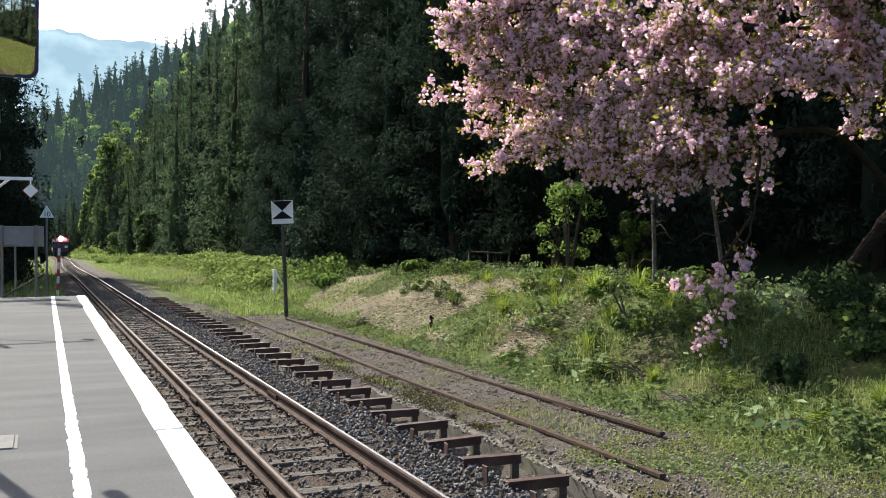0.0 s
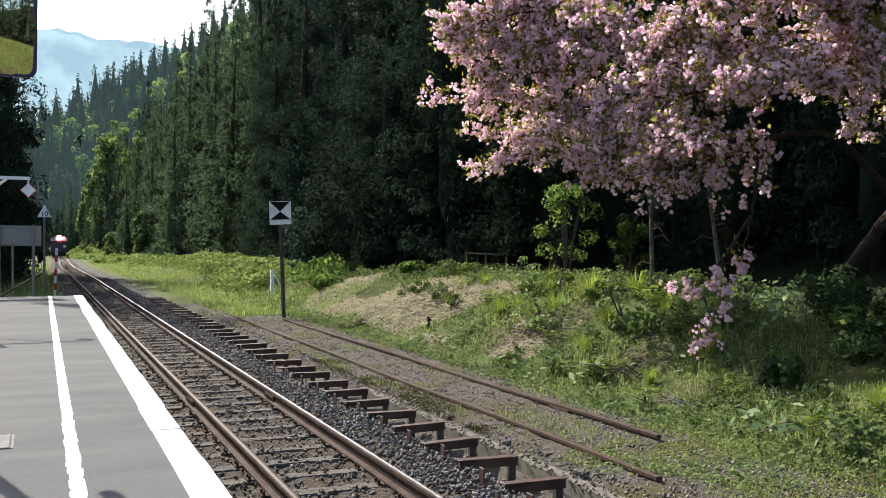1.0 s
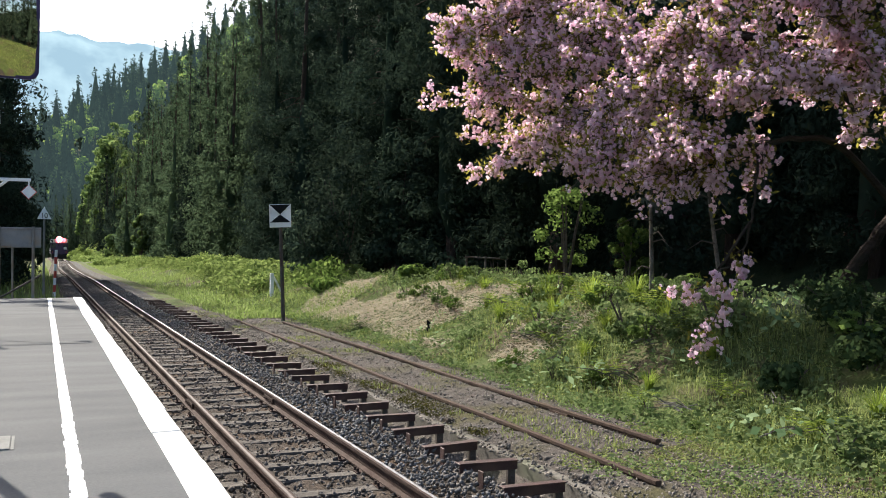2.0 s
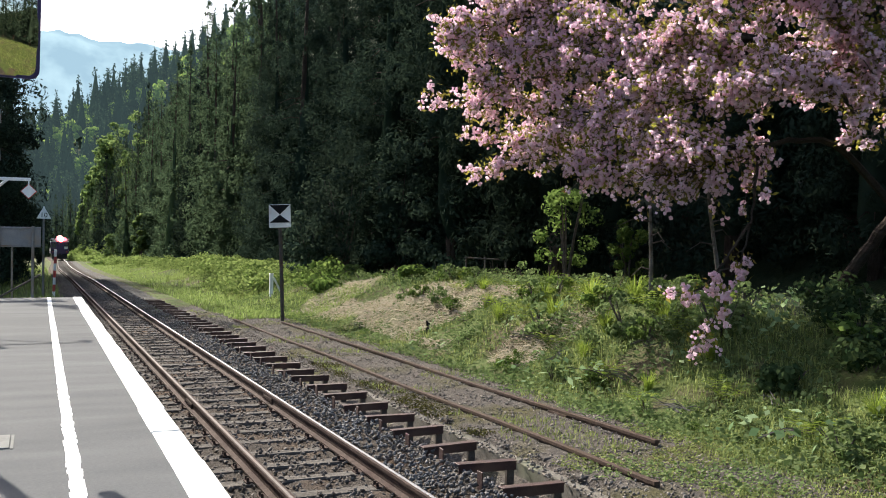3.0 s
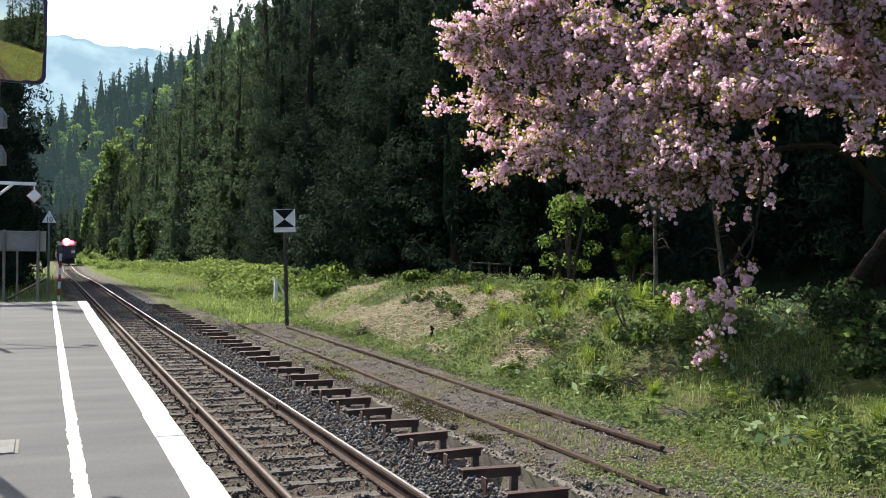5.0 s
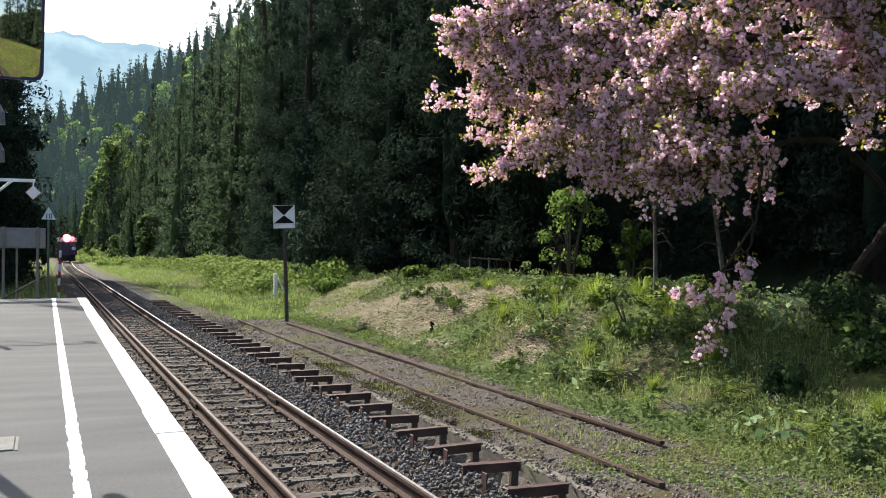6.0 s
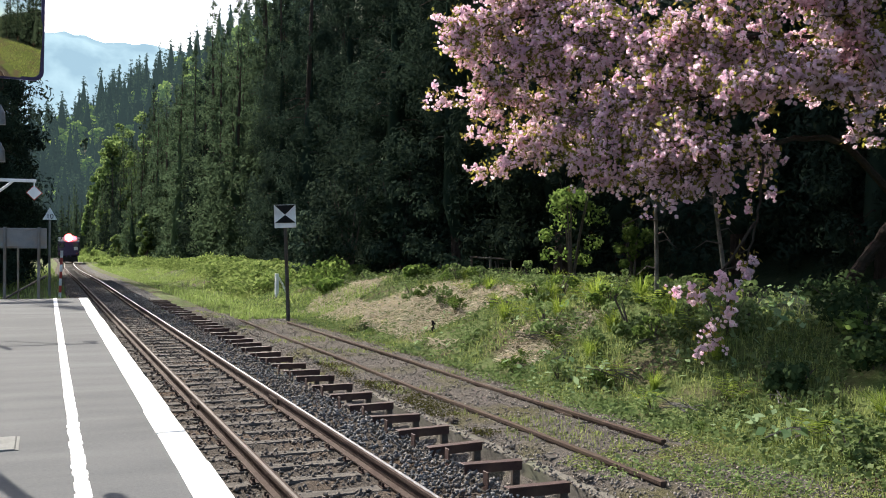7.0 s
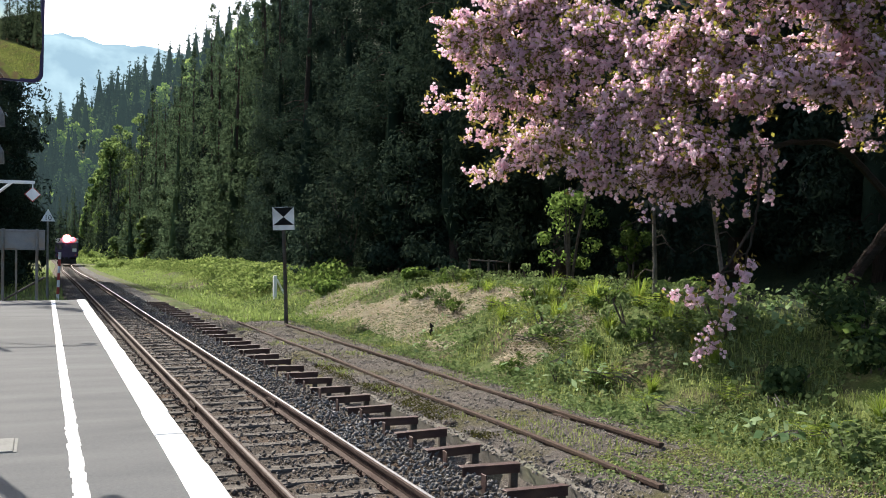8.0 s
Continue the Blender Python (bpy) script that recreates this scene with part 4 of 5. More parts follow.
# ---- far woods and mountain ----
far_v, far_f, n0 = [], [], 0
shapes = [merged(crown_arrays(21, 4.6, 62, 4, 0.98, 0.02, 0.9), core_cone(19, 2.4, 0.02)) for k in range(4)]
round_v, round_f, r0 = [], [], 0
globes = [bush_arrays(4.6, 10, 14, 16, 0.95) for k in range(3)]
for k in range(640):
    y = rng.uniform(225, 500)
    x = rng.uniform(-60, 95) * (0.6 + y / 900) + 6
    if y < 262 and x < 40:
        continue
    z = float(land(x, y)) - 0.5
    a, s = rng.uniform(0, math.tau), rng.uniform(0.55, 1.2)
    rot = np.array([[math.cos(a), -math.sin(a), 0], [math.sin(a), math.cos(a), 0], [0, 0, 1]]) * s
    if rng.random() < (0.6 if y > 300 else 0.45):
        v, f = shapes[k % 4]
        far_v.append(v @ rot.T + np.array([x, y, z]))
        far_f.append(f + n0)
        n0 += len(v)
    else:
        v, f = globes[k % 3]
        round_v.append(v @ rot.T + np.array([x, y, z]))
        round_f.append(f + r0)
        r0 += len(v)
for k in range(110):
    x, y = rng.uniform(-16, 30), (rng.uniform(262, 290) if k < 60 else rng.uniform(318, 356))
    v, f = shapes[k % 4]
    far_v.append(v * rng.uniform(0.6, 0.95) + np.array([x, y, float(land(x, y)) - 0.8]))
    far_f.append(f + n0)
    n0 += len(v)
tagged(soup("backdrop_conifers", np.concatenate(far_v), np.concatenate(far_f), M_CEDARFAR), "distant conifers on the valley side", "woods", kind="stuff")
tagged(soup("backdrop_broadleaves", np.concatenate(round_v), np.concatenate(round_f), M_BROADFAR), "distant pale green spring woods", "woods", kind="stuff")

# mountain unlit: haze and daylight are put in as pale blue emission
mt, TN, TL, tp = shader("hazed_mountain_glow")
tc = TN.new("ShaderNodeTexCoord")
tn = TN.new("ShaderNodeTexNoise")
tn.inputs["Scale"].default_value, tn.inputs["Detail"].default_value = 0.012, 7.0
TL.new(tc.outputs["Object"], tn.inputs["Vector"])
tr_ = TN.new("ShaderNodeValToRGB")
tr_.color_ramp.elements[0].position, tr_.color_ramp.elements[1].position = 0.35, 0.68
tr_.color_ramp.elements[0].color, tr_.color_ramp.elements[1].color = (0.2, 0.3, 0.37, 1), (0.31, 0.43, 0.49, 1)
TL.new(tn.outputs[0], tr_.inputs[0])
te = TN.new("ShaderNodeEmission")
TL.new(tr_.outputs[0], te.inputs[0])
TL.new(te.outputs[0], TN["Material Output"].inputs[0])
xs, ys = np.arange(-2600, 2600, 25.0), np.array([2450.0, 2470, 2500, 2540, 2600, 2660])
X, Y = np.meshgrid(xs, ys)
ridge = 560 - 0.1 * X + 12 * np.sin(X / 190) + 6 * np.sin(X / 47 + 1) + rng.normal(0, 3.5, X.shape)
Z = -30 + (ridge + 30) * np.array([0, 0.35, 0.62, 0.82, 0.95, 1.0])[:, None] + 14 * np.sin(X / 90 + Y / 40) * np.array([0, 1, 1, 1, 0.4, 0])[:, None]
i = (np.arange(len(ys) - 1)[:, None] * len(xs) + np.arange(len(xs) - 1)[None]).ravel()
tagged(soup("backdrop", np.stack([X, Y, Z], axis=-1).reshape(-1, 3), np.stack([i, i + 1, i + 1 + len(xs), i + len(xs)], axis=1), mt), "wooded mountain far up the valley, glowing pale blue for haze", "mountain", kind="structure")


# ---- cherry tree ----
BOUGHS = {
    'trunk': [(10.55, 10.36, 1.08), (10.74, 10.17, 1.5), (10.88, 9.89, 1.95), (11.08, 9.48, 2.59), (11.25, 9.08, 3.43), (11.44, 8.89, 4.5)],
    'a': [(11.25, 9.08, 3.43), (10.28, 9.06, 4.14), (9.7, 9.09, 4.51), (9.01, 9.18, 4.69), (7.88, 9.67, 4.84), (6.96, 9.85, 4.86), (6.0, 9.95, 4.93), (5.4, 10.2, 5.0)],
    'b': [(11.08, 9.48, 2.59), (9.94, 9.32, 3.4), (9.16, 9.33, 3.5), (8.21, 9.52, 3.38), (7.54, 9.81, 3.5), (6.61, 10.22, 3.64)],
    'c': [(9.01, 9.18, 4.69), (8.62, 9.67, 4.68), (7.54, 9.81, 4.4), (7.01, 10.04, 4.0), (6.3, 10.13, 3.79), (5.6, 10.28, 3.85), (5.2, 10.4, 3.83)],
    'd': [(7.54, 9.81, 3.5), (6.63, 9.99, 3.24), (6.0, 10.1, 3.2), (5.45, 10.25, 3.15)],
    'e': [(8.51, 9.39, 3.42), (8.41, 9.33, 2.76), (8.33, 9.36, 2.25), (8.14, 9.34, 1.75), (7.91, 9.43, 1.25), (7.71, 9.52, 0.88)],
    'e2': [(8.35, 9.35, 2.4), (7.94, 9.31, 1.93), (7.71, 9.41, 1.61), (7.39, 9.44, 1.51)],
    'f': [(9.7, 9.09, 4.51), (9.16, 9.33, 5.81), (8.21, 9.52, 6.62)],
    'f2': [(11.44, 8.89, 4.5), (11.21, 9.31, 5.89), (10.35, 9.9, 7.39), (9.17, 10.63, 8.21)],
    'f4': [(11.44, 8.89, 4.5), (11.96, 8.45, 5.44), (12.21, 7.79, 6.25)],
    # unseen back bough, added to throw shade on the right bank
    'p': [(11.44, 8.89, 4.5), (11.5, 10.5, 4.7), (10.8, 12.5, 5.0), (10.0, 14.0, 5.0), (9.0, 15.0, 4.8)],
    'h': [(8.86, 8.91, 4.73), (8.03, 9.0, 4.7), (7.32, 9.18, 4.73), (6.69, 9.45, 4.77), (6.11, 9.82, 4.91), (5.55, 10.09, 5.04), (5.14, 10.36, 5.11)],
    'i': [(9.7, 9.09, 4.51), (9.46, 8.75, 4.79), (8.76, 8.73, 5.07), (7.94, 9.0, 5.21), (7.04, 9.27, 5.28), (6.15, 9.64, 5.29), (5.47, 9.82, 5.2)],
    'j': [(9.7, 9.09, 4.51), (9.3, 8.7, 4.7), (8.94, 8.5, 4.9), (8.75, 8.45, 5.18), (8.48, 8.55, 5.44)],
    'k': [(9.94, 9.32, 3.4), (9.48, 8.75, 3.77), (8.87, 8.55, 4.04), (8.41, 8.64, 4.15), (7.97, 8.82, 4.15), (7.52, 9.0, 4.21)],
    'l': [(10.28, 9.06, 4.14), (9.7, 8.6, 4.3), (9.35, 8.3, 4.77), (9.19, 8.18, 5.3)],
    'm': [(9.7, 9.09, 4.51), (9.19, 9.5, 4.31), (8.4, 9.82, 4.12), (7.62, 10.0, 4.01), (6.87, 10.18, 3.9), (6.13, 10.36, 3.62), (5.75, 10.5, 3.42)],
    'n': [(7.32, 9.18, 4.73), (6.78, 9.45, 4.42), (6.14, 9.73, 4.28), (5.51, 10.0, 4.13), (5.1, 10.15, 4.03)],
    # s, r, q: more boughs hidden by the canopy, added for the bank's shade
    's': [(10.8, 12.5, 5.0), (9.8, 12.8, 4.6), (8.8, 13.2, 4.4)],
    'r': [(10.8, 12.5, 5.0), (9.7, 13.5, 4.5), (8.8, 14.4, 4.2), (8.2, 15.0, 4.1)],
    'q': [(11.5, 10.5, 4.7), (12.0, 13.0, 5.2), (11.5, 15.0, 5.2)],
    'x': [(8.21, 9.52, 3.38), (7.7, 9.8, 3.3), (7.1, 10.0, 3.2), (6.5, 10.2, 3.18)],
    'w': [(8.9, 9.4, 3.47), (8.5, 9.8, 3.25), (8.0, 10.0, 3.1), (7.6, 10.1, 3.02)],
    'v': [(5.2, 10.4, 3.83), (4.65, 10.45, 3.84), (4.28, 10.4, 3.86)],
    'v2': [(5.75, 10.5, 3.42), (5.3, 10.5, 3.43), (4.9, 10.5, 3.46)],
    'v3': [(5.45, 10.25, 3.15), (5.25, 10.4, 3.02), (4.98, 10.5, 3.0)],
    'v4': [(7.1, 10.0, 3.2), (6.75, 10.1, 3.0), (6.5, 10.15, 2.93)],
    'v5': [(8.0, 10.0, 3.1), (7.75, 9.9, 2.9), (7.6, 9.9, 2.82)],
    'g2': [(6.69, 9.45, 4.77), (6.3, 9.7, 4.6), (5.9, 10.0, 4.55), (5.5, 10.2, 4.62)],
    'y': [(5.8, 10.0, 4.95), (5.3, 10.2, 4.85), (4.95, 10.3, 4.75), (4.75, 10.35, 4.7)],
    'z2': [(6.3, 10.13, 3.79), (5.8, 10.2, 4.2), (5.3, 10.3, 4.45), (4.95, 10.4, 4.4)],
}


def reach_back(p):
    """The outer limbs swing away up the valley."""
    f = 1 + 0.34 * float(sm(8.4, 5.0, p[0]))
    return p[0] * f, p[1] * f, 2.05 + (p[2] - 2.05) * f


cherry = thing("cherry_tree", Matrix.Translation((0, 0, -0.205)) @ Matrix.Scale(1.1, 4), "spreading cherry tree in full pink double blossom with bronze leaves", "tree")
thick = {"trunk": (0.1, 0.075), "a": (0.075, 0.016), "b": (0.06, 0.012), "c": (0.034, 0.009), "f2": (0.07, 0.02), "f4": (0.07, 0.02), "f": (0.045, 0.012), "h": (0.024, 0.006), "i": (0.035, 0.008), "j": (0.03, 0.008), "k": (0.03, 0.008), "l": (0.03, 0.008), "m": (0.03, 0.006), "p": (0.05, 0.012)}


def curve_points(pts, steps=5, jitter=0.035):
    """Smooth run through the points, with small kinks."""
    P = [Vector(p) for p in pts]
    out = []
    for i in range(len(P) - 1):
        a, b, c, d = P[max(i - 1, 0)], P[i], P[i + 1], P[min(i + 2, len(P) - 1)]
        for k in range(steps):
            t = k / steps
            q = 0.5 * (2 * b + (c - a) * t + (2 * a - 5 * b + 4 * c - d) * t * t + (3 * b - a - 3 * c + d) * t ** 3)
            out.append(q + Vector([random.uniform(-jitter, jitter) for _ in range(3)]) * (k > 0))
    return out + [P[-1]]


bud_pos, leaf_pos = [], []
bm_twigs = bmesh.new()


def flower_twig(p, d, length, dense=1.0):
    """A fine twig with clusters of flowers and young leaves along it."""
    pts = [p]
    for k in range(4):
        d = (d + Vector([random.uniform(-0.3, 0.3) for _ in range(3)]) + Vector((0, 0, -0.06))).normalized()
        pts.append(pts[-1] + d * length / 4)
    limb(bm_twigs, pts, [0.0065, 0.0055, 0.0045, 0.0035, 0.002], 4)
    for k in range(1, 5):
        if random.random() < dense:
            c = pts[k] + Vector([random.uniform(-0.05, 0.05) for _ in range(3)])
            for j in range(random.randint(3, 7)):
                bud_pos.append(c + Vector([random.gauss(0, 0.036) for _ in range(3)]) + Vector((0, 0, -0.02)))
        for j in range(random.randint(1, 3)):
            leaf_pos.append(pts[k] + Vector([random.gauss(0, 0.06) for _ in range(3)]))


for key, pts in BOUGHS.items():
    P = curve_points([reach_back(p) for p in pts] if key not in ("e", "e2") else pts, 5, 0.03 if key[0] not in "ev" else 0.012)
    r0, r1 = thick.get(key, (0.02, 0.006))
    limb_bm = limb(bmesh.new(), P, [r0 + (r1 - r0) * i / (len(P) - 1) for i in range(len(P))], 10 if key == "trunk" else 6)
    part("trunk" if key == "trunk" else "branch", limb_bm, M_CBARK if r0 > 0.015 else M_TWIG, cherry)
    if key in ("trunk",):
        continue
    sprig = key[0] in "ev"
    for i in range(2, len(P)):
        d = (P[i] - P[i - 1]).normalized()
        share = i / len(P)
        if sprig:
            if share > 0.45 or key[0] == "v":
                flower_twig(P[i], (d * 0.5 + Vector([random.uniform(-1, 1) for _ in range(3)])).normalized(), random.uniform(0.1, 0.26), 0.6)
            continue
        if key == "b" and share < 0.45:
            continue
        for k in range(1 if share < 0.2 else random.choice((1, 2))):
            o = (d * 0.9 + Vector((random.uniform(-1, 1), random.uniform(-0.4, 0.4), random.uniform(-0.45 if key in ("b", "d", "m") else -0.75, 0.75)))).normalized()
            q = curve_points([P[i], P[i] + o * random.uniform(0.12, 0.28), P[i] + o * random.uniform(0.3, 0.62) + Vector((0, 0, random.uniform(-0.15, 0.05)))], 2, 0.02)
            limb(bm_twigs, q, [0.011 - 0.0016 * j for j in range(len(q))], 4)
            for j in range(1, len(q)):
                for n in range(random.choice((1, 1, 1, 2))):
                    flower_twig(q[j], (o * 0.6 + Vector([random.uniform(-1, 1) for _ in range(3)])).normalized(), random.uniform(0.12, 0.34), 0.48)
tagged(part("twig_spray", bm_twigs, M_TWIG, cherry, "fine grey twigs"), kind="stuff")
bud = np.array([tuple(p) for p in bud_pos])
C = np.repeat(bud, 6, axis=0)
D = units(len(C))
R = np.repeat(rng.uniform(0.022, 0.039, len(bud)), 6)
A = np.cross(D, units(len(C)))
A /= np.linalg.norm(A, axis=1, keepdims=True)
v, f = leaf_quads(C + D * (R * 0.62)[:, None], A, np.cross(D, A), R * 0.84, R * 0.7, -0.008)
tagged(soup("blossom", v, f, M_PETAL, cherry), "pink double blossom in clusters", kind="stuff")
C = np.array([tuple(p) for p in leaf_pos])
A = units(len(C)) + np.array([0, 0, -0.3])
A /= np.linalg.norm(A, axis=1, keepdims=True)
S = np.cross(A, units(len(C)))
S /= np.linalg.norm(S, axis=1, keepdims=True)
v, f = leaf_quads(C, A, S, rng.uniform(0.028, 0.06, len(C)), rng.uniform(0.013, 0.029, len(C)), 0.005)
tagged(soup("young_leaves", v, f, M_BRONZE, cherry), "small bronze-green young leaves", kind="stuff")


# ---- grass, weeds and straw ----
def on_land(xy):
    z = land(xy[:, 0], xy[:, 1])
    on_siding = (xy[:, 0] > 4.6) & (xy[:, 0] < 6.9) & (xy[:, 1] > 4) & (xy[:, 1] < 30)
    return np.stack([xy[:, 0], xy[:, 1], np.where(on_siding, np.maximum(z, -0.11), z)], axis=1)


def blades(name, xy, height, width, material, label, category, flop=0.5):
    """Bent blades of grass, two faces each."""
    n = len(xy)
    base = on_land(xy)
    a = rng.uniform(0, math.tau, n)
    out = np.stack([np.cos(a), np.sin(a), np.zeros(n)], axis=1)
    side = np.stack([-np.sin(a), np.cos(a), np.zeros(n)], axis=1) * np.reshape(width, (-1, 1))
    f = rng.uniform(0.1, flop, n)[:, None]
    h = np.reshape(height, (-1, 1))
    up = np.array([0, 0, 1.0])
    midp = base + up * h * 0.6 + out * h * f * 0.35
    tip = base + up * h * (1 - f * 0.35) + out * h * f
    v = np.stack([base - side, base + side, midp + side * 0.8, midp - side * 0.8, tip + side * 0.15, tip - side * 0.15], axis=1).reshape(-1, 3)
    k = np.arange(n)[:, None] * 6
    faces = np.concatenate([k + np.array([0, 1, 2, 3]), k + np.array([3, 2, 4, 5])])
    return tagged(soup(name, v, faces, material), label, category, kind="stuff")


def patchy(xy, scale, cut):
    v = np.array([noise.noise(Vector((x * scale, y * scale, 0.0))) for x, y in xy])
    return xy[v > cut]


def bank_points(n, x0, x1, y0, y1, power=1.7):
    xy = scatter(n, x0, x1, y0, y1, power)
    return xy


def under_trees(xy):
    """Few plants grow in the deep shade behind the cherry."""
    deep = sm(9.3, 10.6, xy[:, 0]) * (1 - sm(13, 17, xy[:, 1]))
    return xy[rng.random(len(xy)) > 0.9 * deep]


def thinned(xy):
    """Leaves the straw-covered face of the bank nearly free of green."""
    face = (xy[:, 0] > 7.8) & (xy[:, 0] < 10.0) & (xy[:, 1] > 17.5) & (xy[:, 1] < 31) & (wavy(xy[:, 0] * 1.2, xy[:, 1] * 0.8) > -0.35)
    return xy[~(face & (rng.random(len(xy)) < 0.85))]


xy = under_trees(thinned(patchy(bank_points(100000, 6.5, 12.5, 3.0, 60), 0.45, -0.16)))
xy = xy[~((xy[:, 0] < 6.9) & (xy[:, 1] > 8))]
blades("bank_grass", xy, rng.uniform(0.05, 0.26, len(xy)) * (0.4 + 0.6 * sm(6.9, 8.4, xy[:, 0])) * (0.55 + 0.45 * wavy(xy[:, 0] * 1.4, xy[:, 1] * 1.4)) + 0.05, rng.uniform(0.003, 0.008, len(xy)), M_GRASS, "long fresh green grass on the bank", "grass", 0.9)
xy = patchy(bank_points(30000, 4.7, 7.4, 3.0, 34, 1.4), 0.8, 0.2)
xy = xy[(np.abs(xy[:, 0] - 5.147) > 0.08) & (np.abs(xy[:, 0] - 6.207) > 0.08)]
blades("siding_grass", xy, rng.uniform(0.03, 0.1, len(xy)), rng.uniform(0.003, 0.007, len(xy)), M_GRASS, "short grass creeping over the siding", "grass", 1.0)
xy = bank_points(30000, 5.2, 9.4, 27, 130, 1.5)
xy[:, 0] += bend(xy[:, 1])
blades("verge_grass", xy, rng.uniform(0.05, 0.24, len(xy)), rng.uniform(0.006, 0.014, len(xy)), M_VERGE, "sunlit green verge along the line", "grass", 0.9)
xy = bank_points(5000, -4.0, 1.0, 25.4, 110, 1.4)
blades("far_verge_grass", xy, rng.uniform(0.15, 0.5, len(xy)), rng.uniform(0.008, 0.02, len(xy)), M_VERGE, "tall sunlit grass past the platform end", "grass", 0.8)
xy = bank_points(8000, 4.7, 12.0, -24, 2.5, 1.0)
blades("bank_grass_behind", xy, rng.uniform(0.12, 0.35, len(xy)), rng.uniform(0.01, 0.02, len(xy)), M_GRASS, "long grass on the bank across the line", "grass", 0.9)
xy = bank_points(34000, 7.5, 10.4, 14, 33, 1.0)
xy = xy[wavy(xy[:, 0] * 1.2, xy[:, 1] * 0.8) > np.where(xy[:, 1] > 17.5, -0.3, 0.25)]
n = len(xy)
C = on_land(xy) + np.stack([np.zeros(n), np.zeros(n), rng.uniform(0.0, 0.07, n)], axis=1)
A = units(n) * np.array([1, 1, 0.35])
A /= np.linalg.norm(A, axis=1, keepdims=True)
S = np.cross(A, units(n))
S /= np.linalg.norm(S, axis=1, keepdims=True)
v, f = leaf_quads(C, A, S, rng.uniform(0.05, 0.17, n), rng.uniform(0.004, 0.011, n), 0.002)
tagged(soup("dry_grass", v, f, M_DRY), "flattened straw-coloured dead grass", "dry grass", kind="stuff")


def fern(x, y, s):
    """A shuttlecock of arching fronds, each with its leaflets."""
    t = thing("fern", pose(x, y, float(land(x, y)) - 0.02), "bright arching fern on the bank", "fern", "ferns on the bank")
    for k in range(11):
        a, rise, n = k * math.tau / 11 + random.uniform(-0.2, 0.2), random.uniform(0.6, 1.0), 10
        u = np.linspace(0.08, 1, n)
        arc = np.stack([np.cos(a) * u * 0.55 * s, np.sin(a) * u * 0.55 * s, s * rise * (u * 1.25 - u ** 2 * 0.75)], axis=1)
        side = np.array([-math.sin(a), math.cos(a), 0.0])
        half = 0.11 * s * np.sin(np.clip(u * 2.6 + 0.35, 0, math.pi))
        C = np.concatenate([arc + side * half[:, None] * 0.5, arc - side * half[:, None] * 0.5])
        A = np.concatenate([np.repeat(side[None], n, 0), np.repeat(-side[None], n, 0)]) + np.array([math.cos(a), math.sin(a), -0.2]) * 0.35
        W = np.repeat(np.array([[math.cos(a), math.sin(a), 0.3]]), 2 * n, 0)
        hh = np.concatenate([half, half])
        v, f = leaf_quads(C, A, W, hh * 0.55 + 0.004, np.full(2 * n, 0.018 * s), 0.004)
        tagged(soup("frond", v, f, M_FERN, t), kind="stuff")
    return t


fern_a = fern(8.6, 15.6, 0.75)
for x, y, s in ((8.9, 17.0, 0.8), (8.3, 14.2, 0.6), (9.4, 14.8, 0.9), (9.7, 13.2, 0.8), (8.0, 12.0, 0.6), (9.1, 11.6, 0.8), (10.1, 16.2, 0.9), (8.2, 9.6, 0.6), (7.7, 7.6, 0.7), (8.3, 6.6, 0.8), (9.8, 18.4, 0.8), (9.9, 11.9, 0.9), (7.6, 10.6, 0.5), (9.6, 21.0, 0.7)):
    o = copy_thing(fern_a, pose(x, y, float(land(x, y)) - 0.02, random.uniform(-8, 8), random.uniform(-8, 8), random.uniform(0, 360)))
    o.scale = (s / 0.75,) * 3


def grass_tuft(x, y):
    """A tussock of long arching blades."""
    t = thing("grass_tussock", pose(x, y, float(land(x, y)) - 0.02), "yellow-green tussock of long arching grass on the bank", "grass", "tussocks on the bank")
    n = 130
    a, h, f = rng.uniform(0, math.tau, n), rng.uniform(0.3, 0.62, n), rng.uniform(0.25, 1.0, n)
    out = np.stack([np.cos(a), np.sin(a), np.zeros(n)], axis=1)
    side = np.stack([-np.sin(a), np.cos(a), np.zeros(n)], axis=1) * 0.006
    base = out * rng.uniform(0, 0.07, (n, 1))
    rings = [base + out * (h * f * u * u * 0.8)[:, None] + np.array([0, 0, 1.0]) * (h * (u - 0.42 * f * u * u))[:, None] for u in (0.0, 0.45, 0.8, 1.0)]
    v = np.stack([p for q, w in zip(rings, (1, 0.9, 0.6, 0.1)) for p in (q - side * w, q + side * w)], axis=1).reshape(-1, 3)
    k = np.arange(n)[:, None] * 8
    tagged(soup("foliage", v, np.concatenate([k + np.array([0, 1, 3, 2]), k + np.array([2, 3, 5, 4]), k + np.array([4, 5, 7, 6])]), M_FERN, t), kind="stuff")
    return t


tuft = grass_tuft(8.9, 15.2)
for x, y, z in ((8.6, 16.8, 1.0), (9.3, 16.3, 1.1), (9.6, 15.0, 1.2), (8.2, 13.0, 0.8), (8.9, 13.4, 1.0), (9.4, 12.4, 1.1), (9.9, 14.0, 1.2), (8.0, 11.0, 0.7), (9.2, 18.6, 0.9), (10.2, 17.6, 1.0), (9.9, 20.2, 0.9), (8.8, 10.6, 0.9), (10.3, 22.4, 0.9), (8.4, 7.4, 0.8)):
    copy_thing(tuft, pose(x, y, float(land(x, y)) - 0.02, random.uniform(-6, 6), random.uniform(-6, 6), random.uniform(0, 360))).scale = (z, z, z)


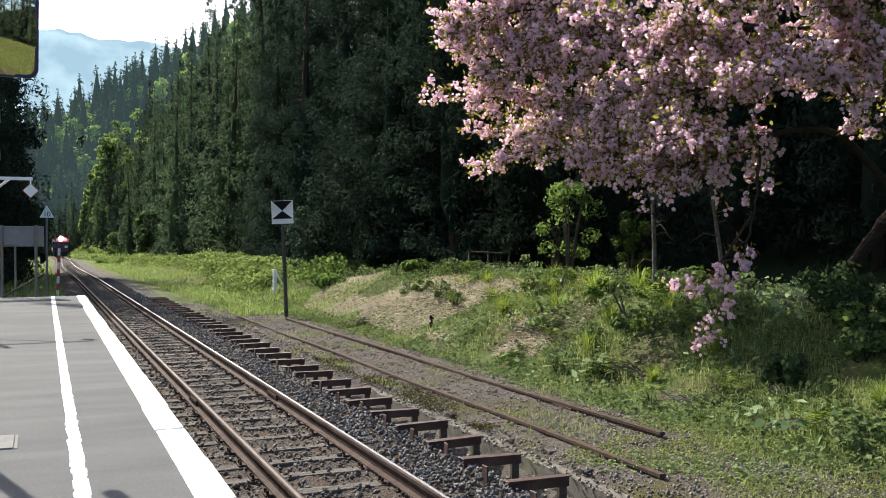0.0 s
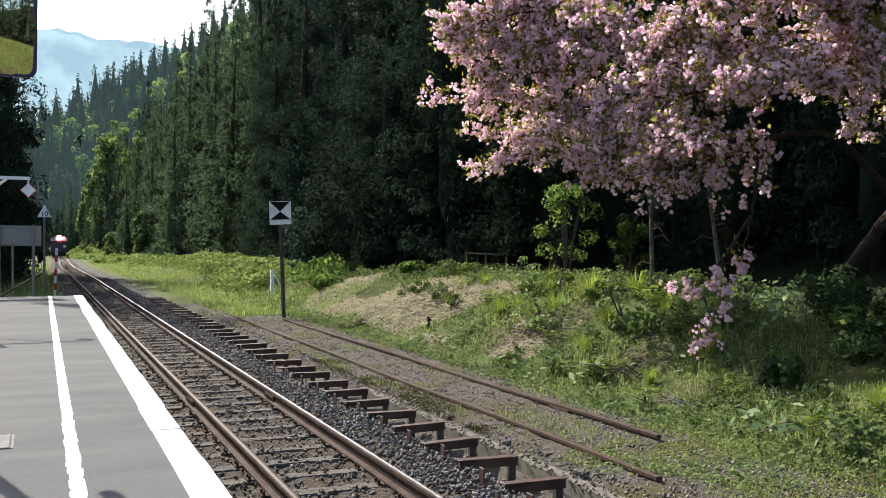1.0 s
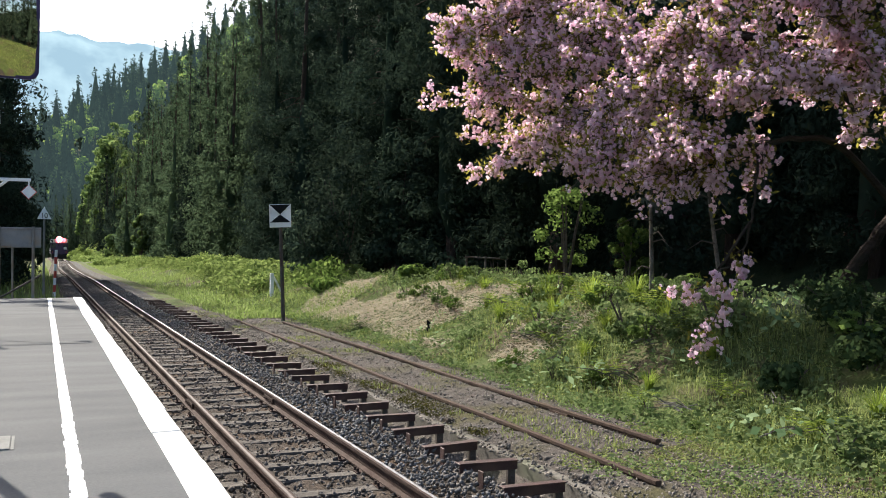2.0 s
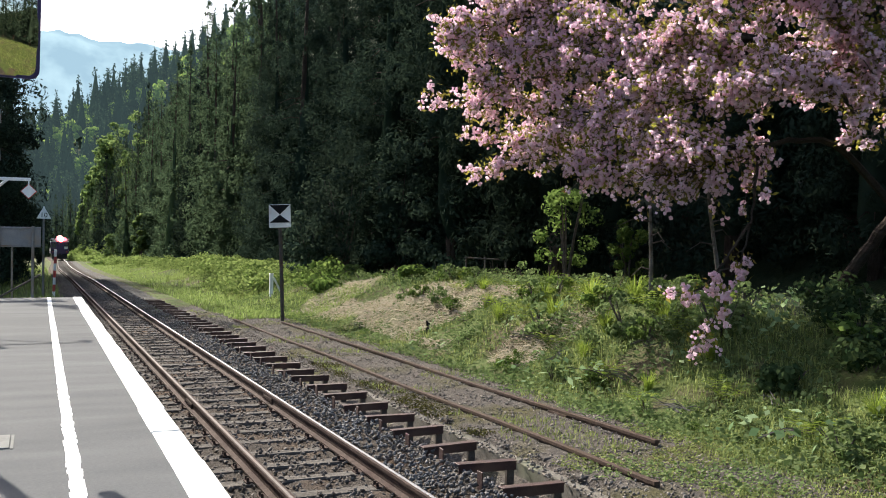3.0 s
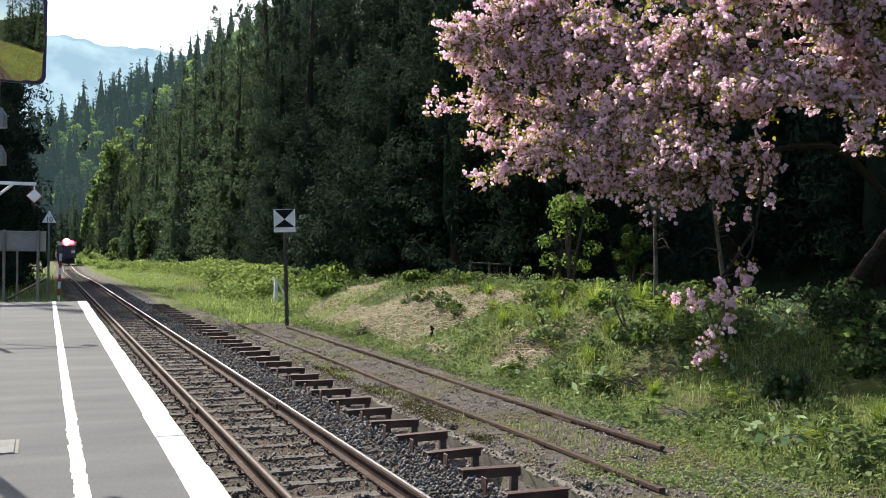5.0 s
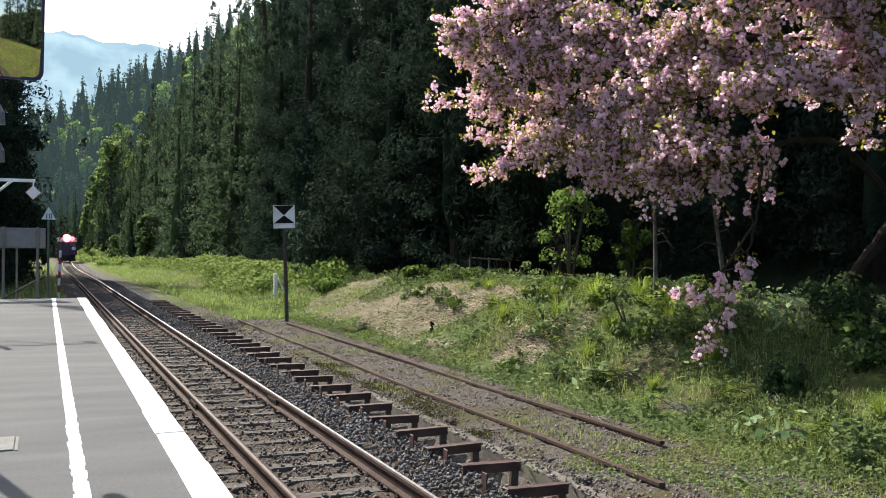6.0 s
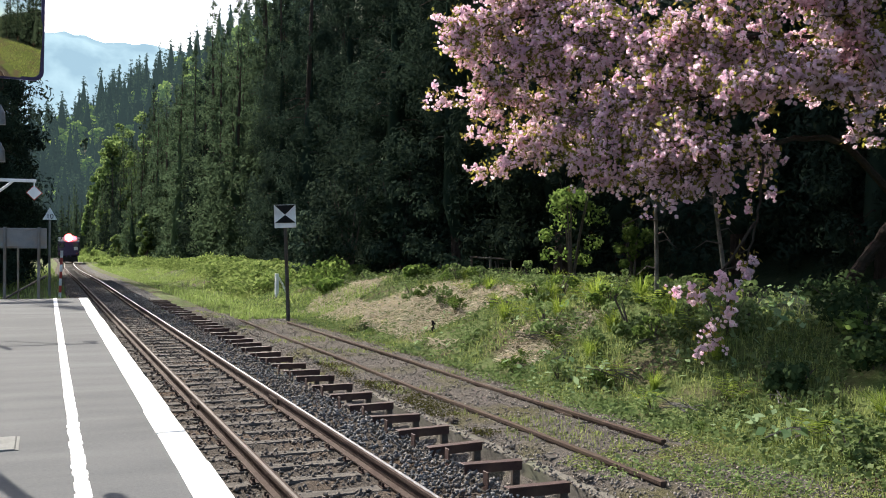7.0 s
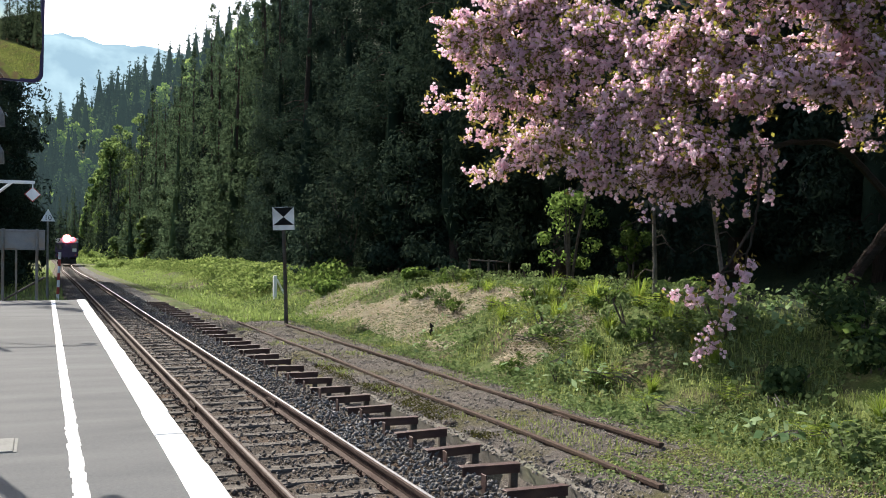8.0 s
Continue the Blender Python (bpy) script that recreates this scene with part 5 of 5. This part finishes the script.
def dead_stalks(x, y, lean):
    """A loose handful of grey fallen stems."""
    t = thing("dead_stalks", pose(x, y, float(land(x, y)) + 0.02, 0, 0, lean), "heap of grey-brown dead stems lying on the bank", "brushwood", "brushwood on the bank")
    for k in range(9):
        a, b = random.uniform(-0.5, 0.5), random.uniform(0.3, 0.8)
        p = Vector((random.uniform(-0.25, 0.25), random.uniform(-0.2, 0.2), random.uniform(0.0, 0.05)))
        q = p + Vector((math.cos(a) * b, math.sin(a) * b, random.uniform(0.0, 0.35) * b))
        part("stalk", limb(bmesh.new(), [p, (p + q) / 2 + Vector((0, 0, 0.05)), q], [0.009, 0.007, 0.003], 4), M_PALEBARK, t)


for x, y, lean in ((8.35, 14.6, 160), (8.0, 13.4, 40), (8.8, 12.2, 10), (8.1, 11.6, 200), (7.7, 9.6, 120), (8.3, 8.8, 60), (9.2, 17.6, 170), (8.6, 18.6, 20), (7.6, 8.0, 330)):
    dead_stalks(x, y, lean)


def weeds(name, xy, size, lift, material, label):
    n = len(xy)
    C = on_land(xy) + np.stack([rng.normal(0, 0.05, n), rng.normal(0, 0.05, n), rng.uniform(0.02, 1, n) * lift], axis=1)
    N = np.array([0, 0, 1.0]) + rng.normal(size=(n, 3)) * 0.55
    A = np.cross(N, units(n))
    A /= np.linalg.norm(A, axis=1, keepdims=True)
    S = np.cross(N, A)
    S /= np.linalg.norm(S, axis=1, keepdims=True)
    s = size * rng.uniform(0.5, 1.3, n)
    v, f = leaf_quads(C, A, S, s, s * rng.uniform(0.45, 0.8, n), 0.008)
    return tagged(soup(name, v, f, material), label, "weeds", kind="stuff")


xy = under_trees(thinned(patchy(bank_points(60000, 6.7, 12.5, 3.0, 36, 1.6), 0.7, -0.25)))
weeds("bank_weeds", xy, 0.04, 0.3 * (0.4 + 0.6 * sm(7.5, 10, xy[:, 0])), M_WEED, "mixed broad-leaved weeds covering the bank")
xy = patchy(bank_points(24000, 4.8, 8.0, 3.0, 14, 1.3), 0.9, -0.08)
xy = xy[(xy[:, 0] > 6.45) | (xy[:, 1] < 7.9 + 0.5 * wavy(xy[:, 0] * 2, xy[:, 1] * 2))]
weeds("creeping_weeds", xy, 0.024, 0.07, M_WEED, "low clover-like weeds over the gravel")
xy = patchy(bank_points(26000, 4.75, 7.6, 3.0, 9.5, 1.0), 1.1, -0.12)
xy = xy[(xy[:, 0] > 6.4) | (xy[:, 1] < 8.1 + 0.5 * wavy(xy[:, 0] * 2, xy[:, 1] * 2))]
weeds("low_weeds", xy, 0.017, 0.05, M_GRASS, "tiny low weeds matting the siding's end")
xy = bank_points(26000, 7.0, 11.6, 34, 118, 1.5)
xy[:, 0] += bend(xy[:, 1]) - 2.5 * sm(85, 118, xy[:, 1])
xy = xy[~((xy[:, 1] < 37) & (xy[:, 0] < 9.2))]
xy = xy[xy[:, 0] > 7.6 + 0.8 * wavy(xy[:, 0] * 0.3, xy[:, 1] * 0.25)]
weeds("verge_weeds", xy, 0.085, 0.6, M_VERGE, "tall bright broad-leaved weeds at the forest's foot")
xy = bank_points(14000, -2.2, 3.6, 112, 205, 1.0)
xy[:, 0] += bend(xy[:, 1]) + hill_foot(xy[:, 1])
weeds("slope_weeds", xy, 0.17, 0.9, M_VERGE, "bright leafy growth on the cut slope above the line")
xy = patchy(bank_points(1700, 6.9, 11.5, 4.0, 20, 1.5), 0.6, 0.12)
moss = scatter(9000, 4.6, 5.06, 9.6, 16.5, 1.0)
moss = patchy(moss, 0.9, -0.2)
weeds("moss_mat", moss, 0.014, 0.03, M_MOSS, "brown-green moss creeping over the gravel")
weeds("butterbur", xy, 0.075, 0.32, M_BUTTERBUR, "large round pale-green leaves among the weeds")

motions()
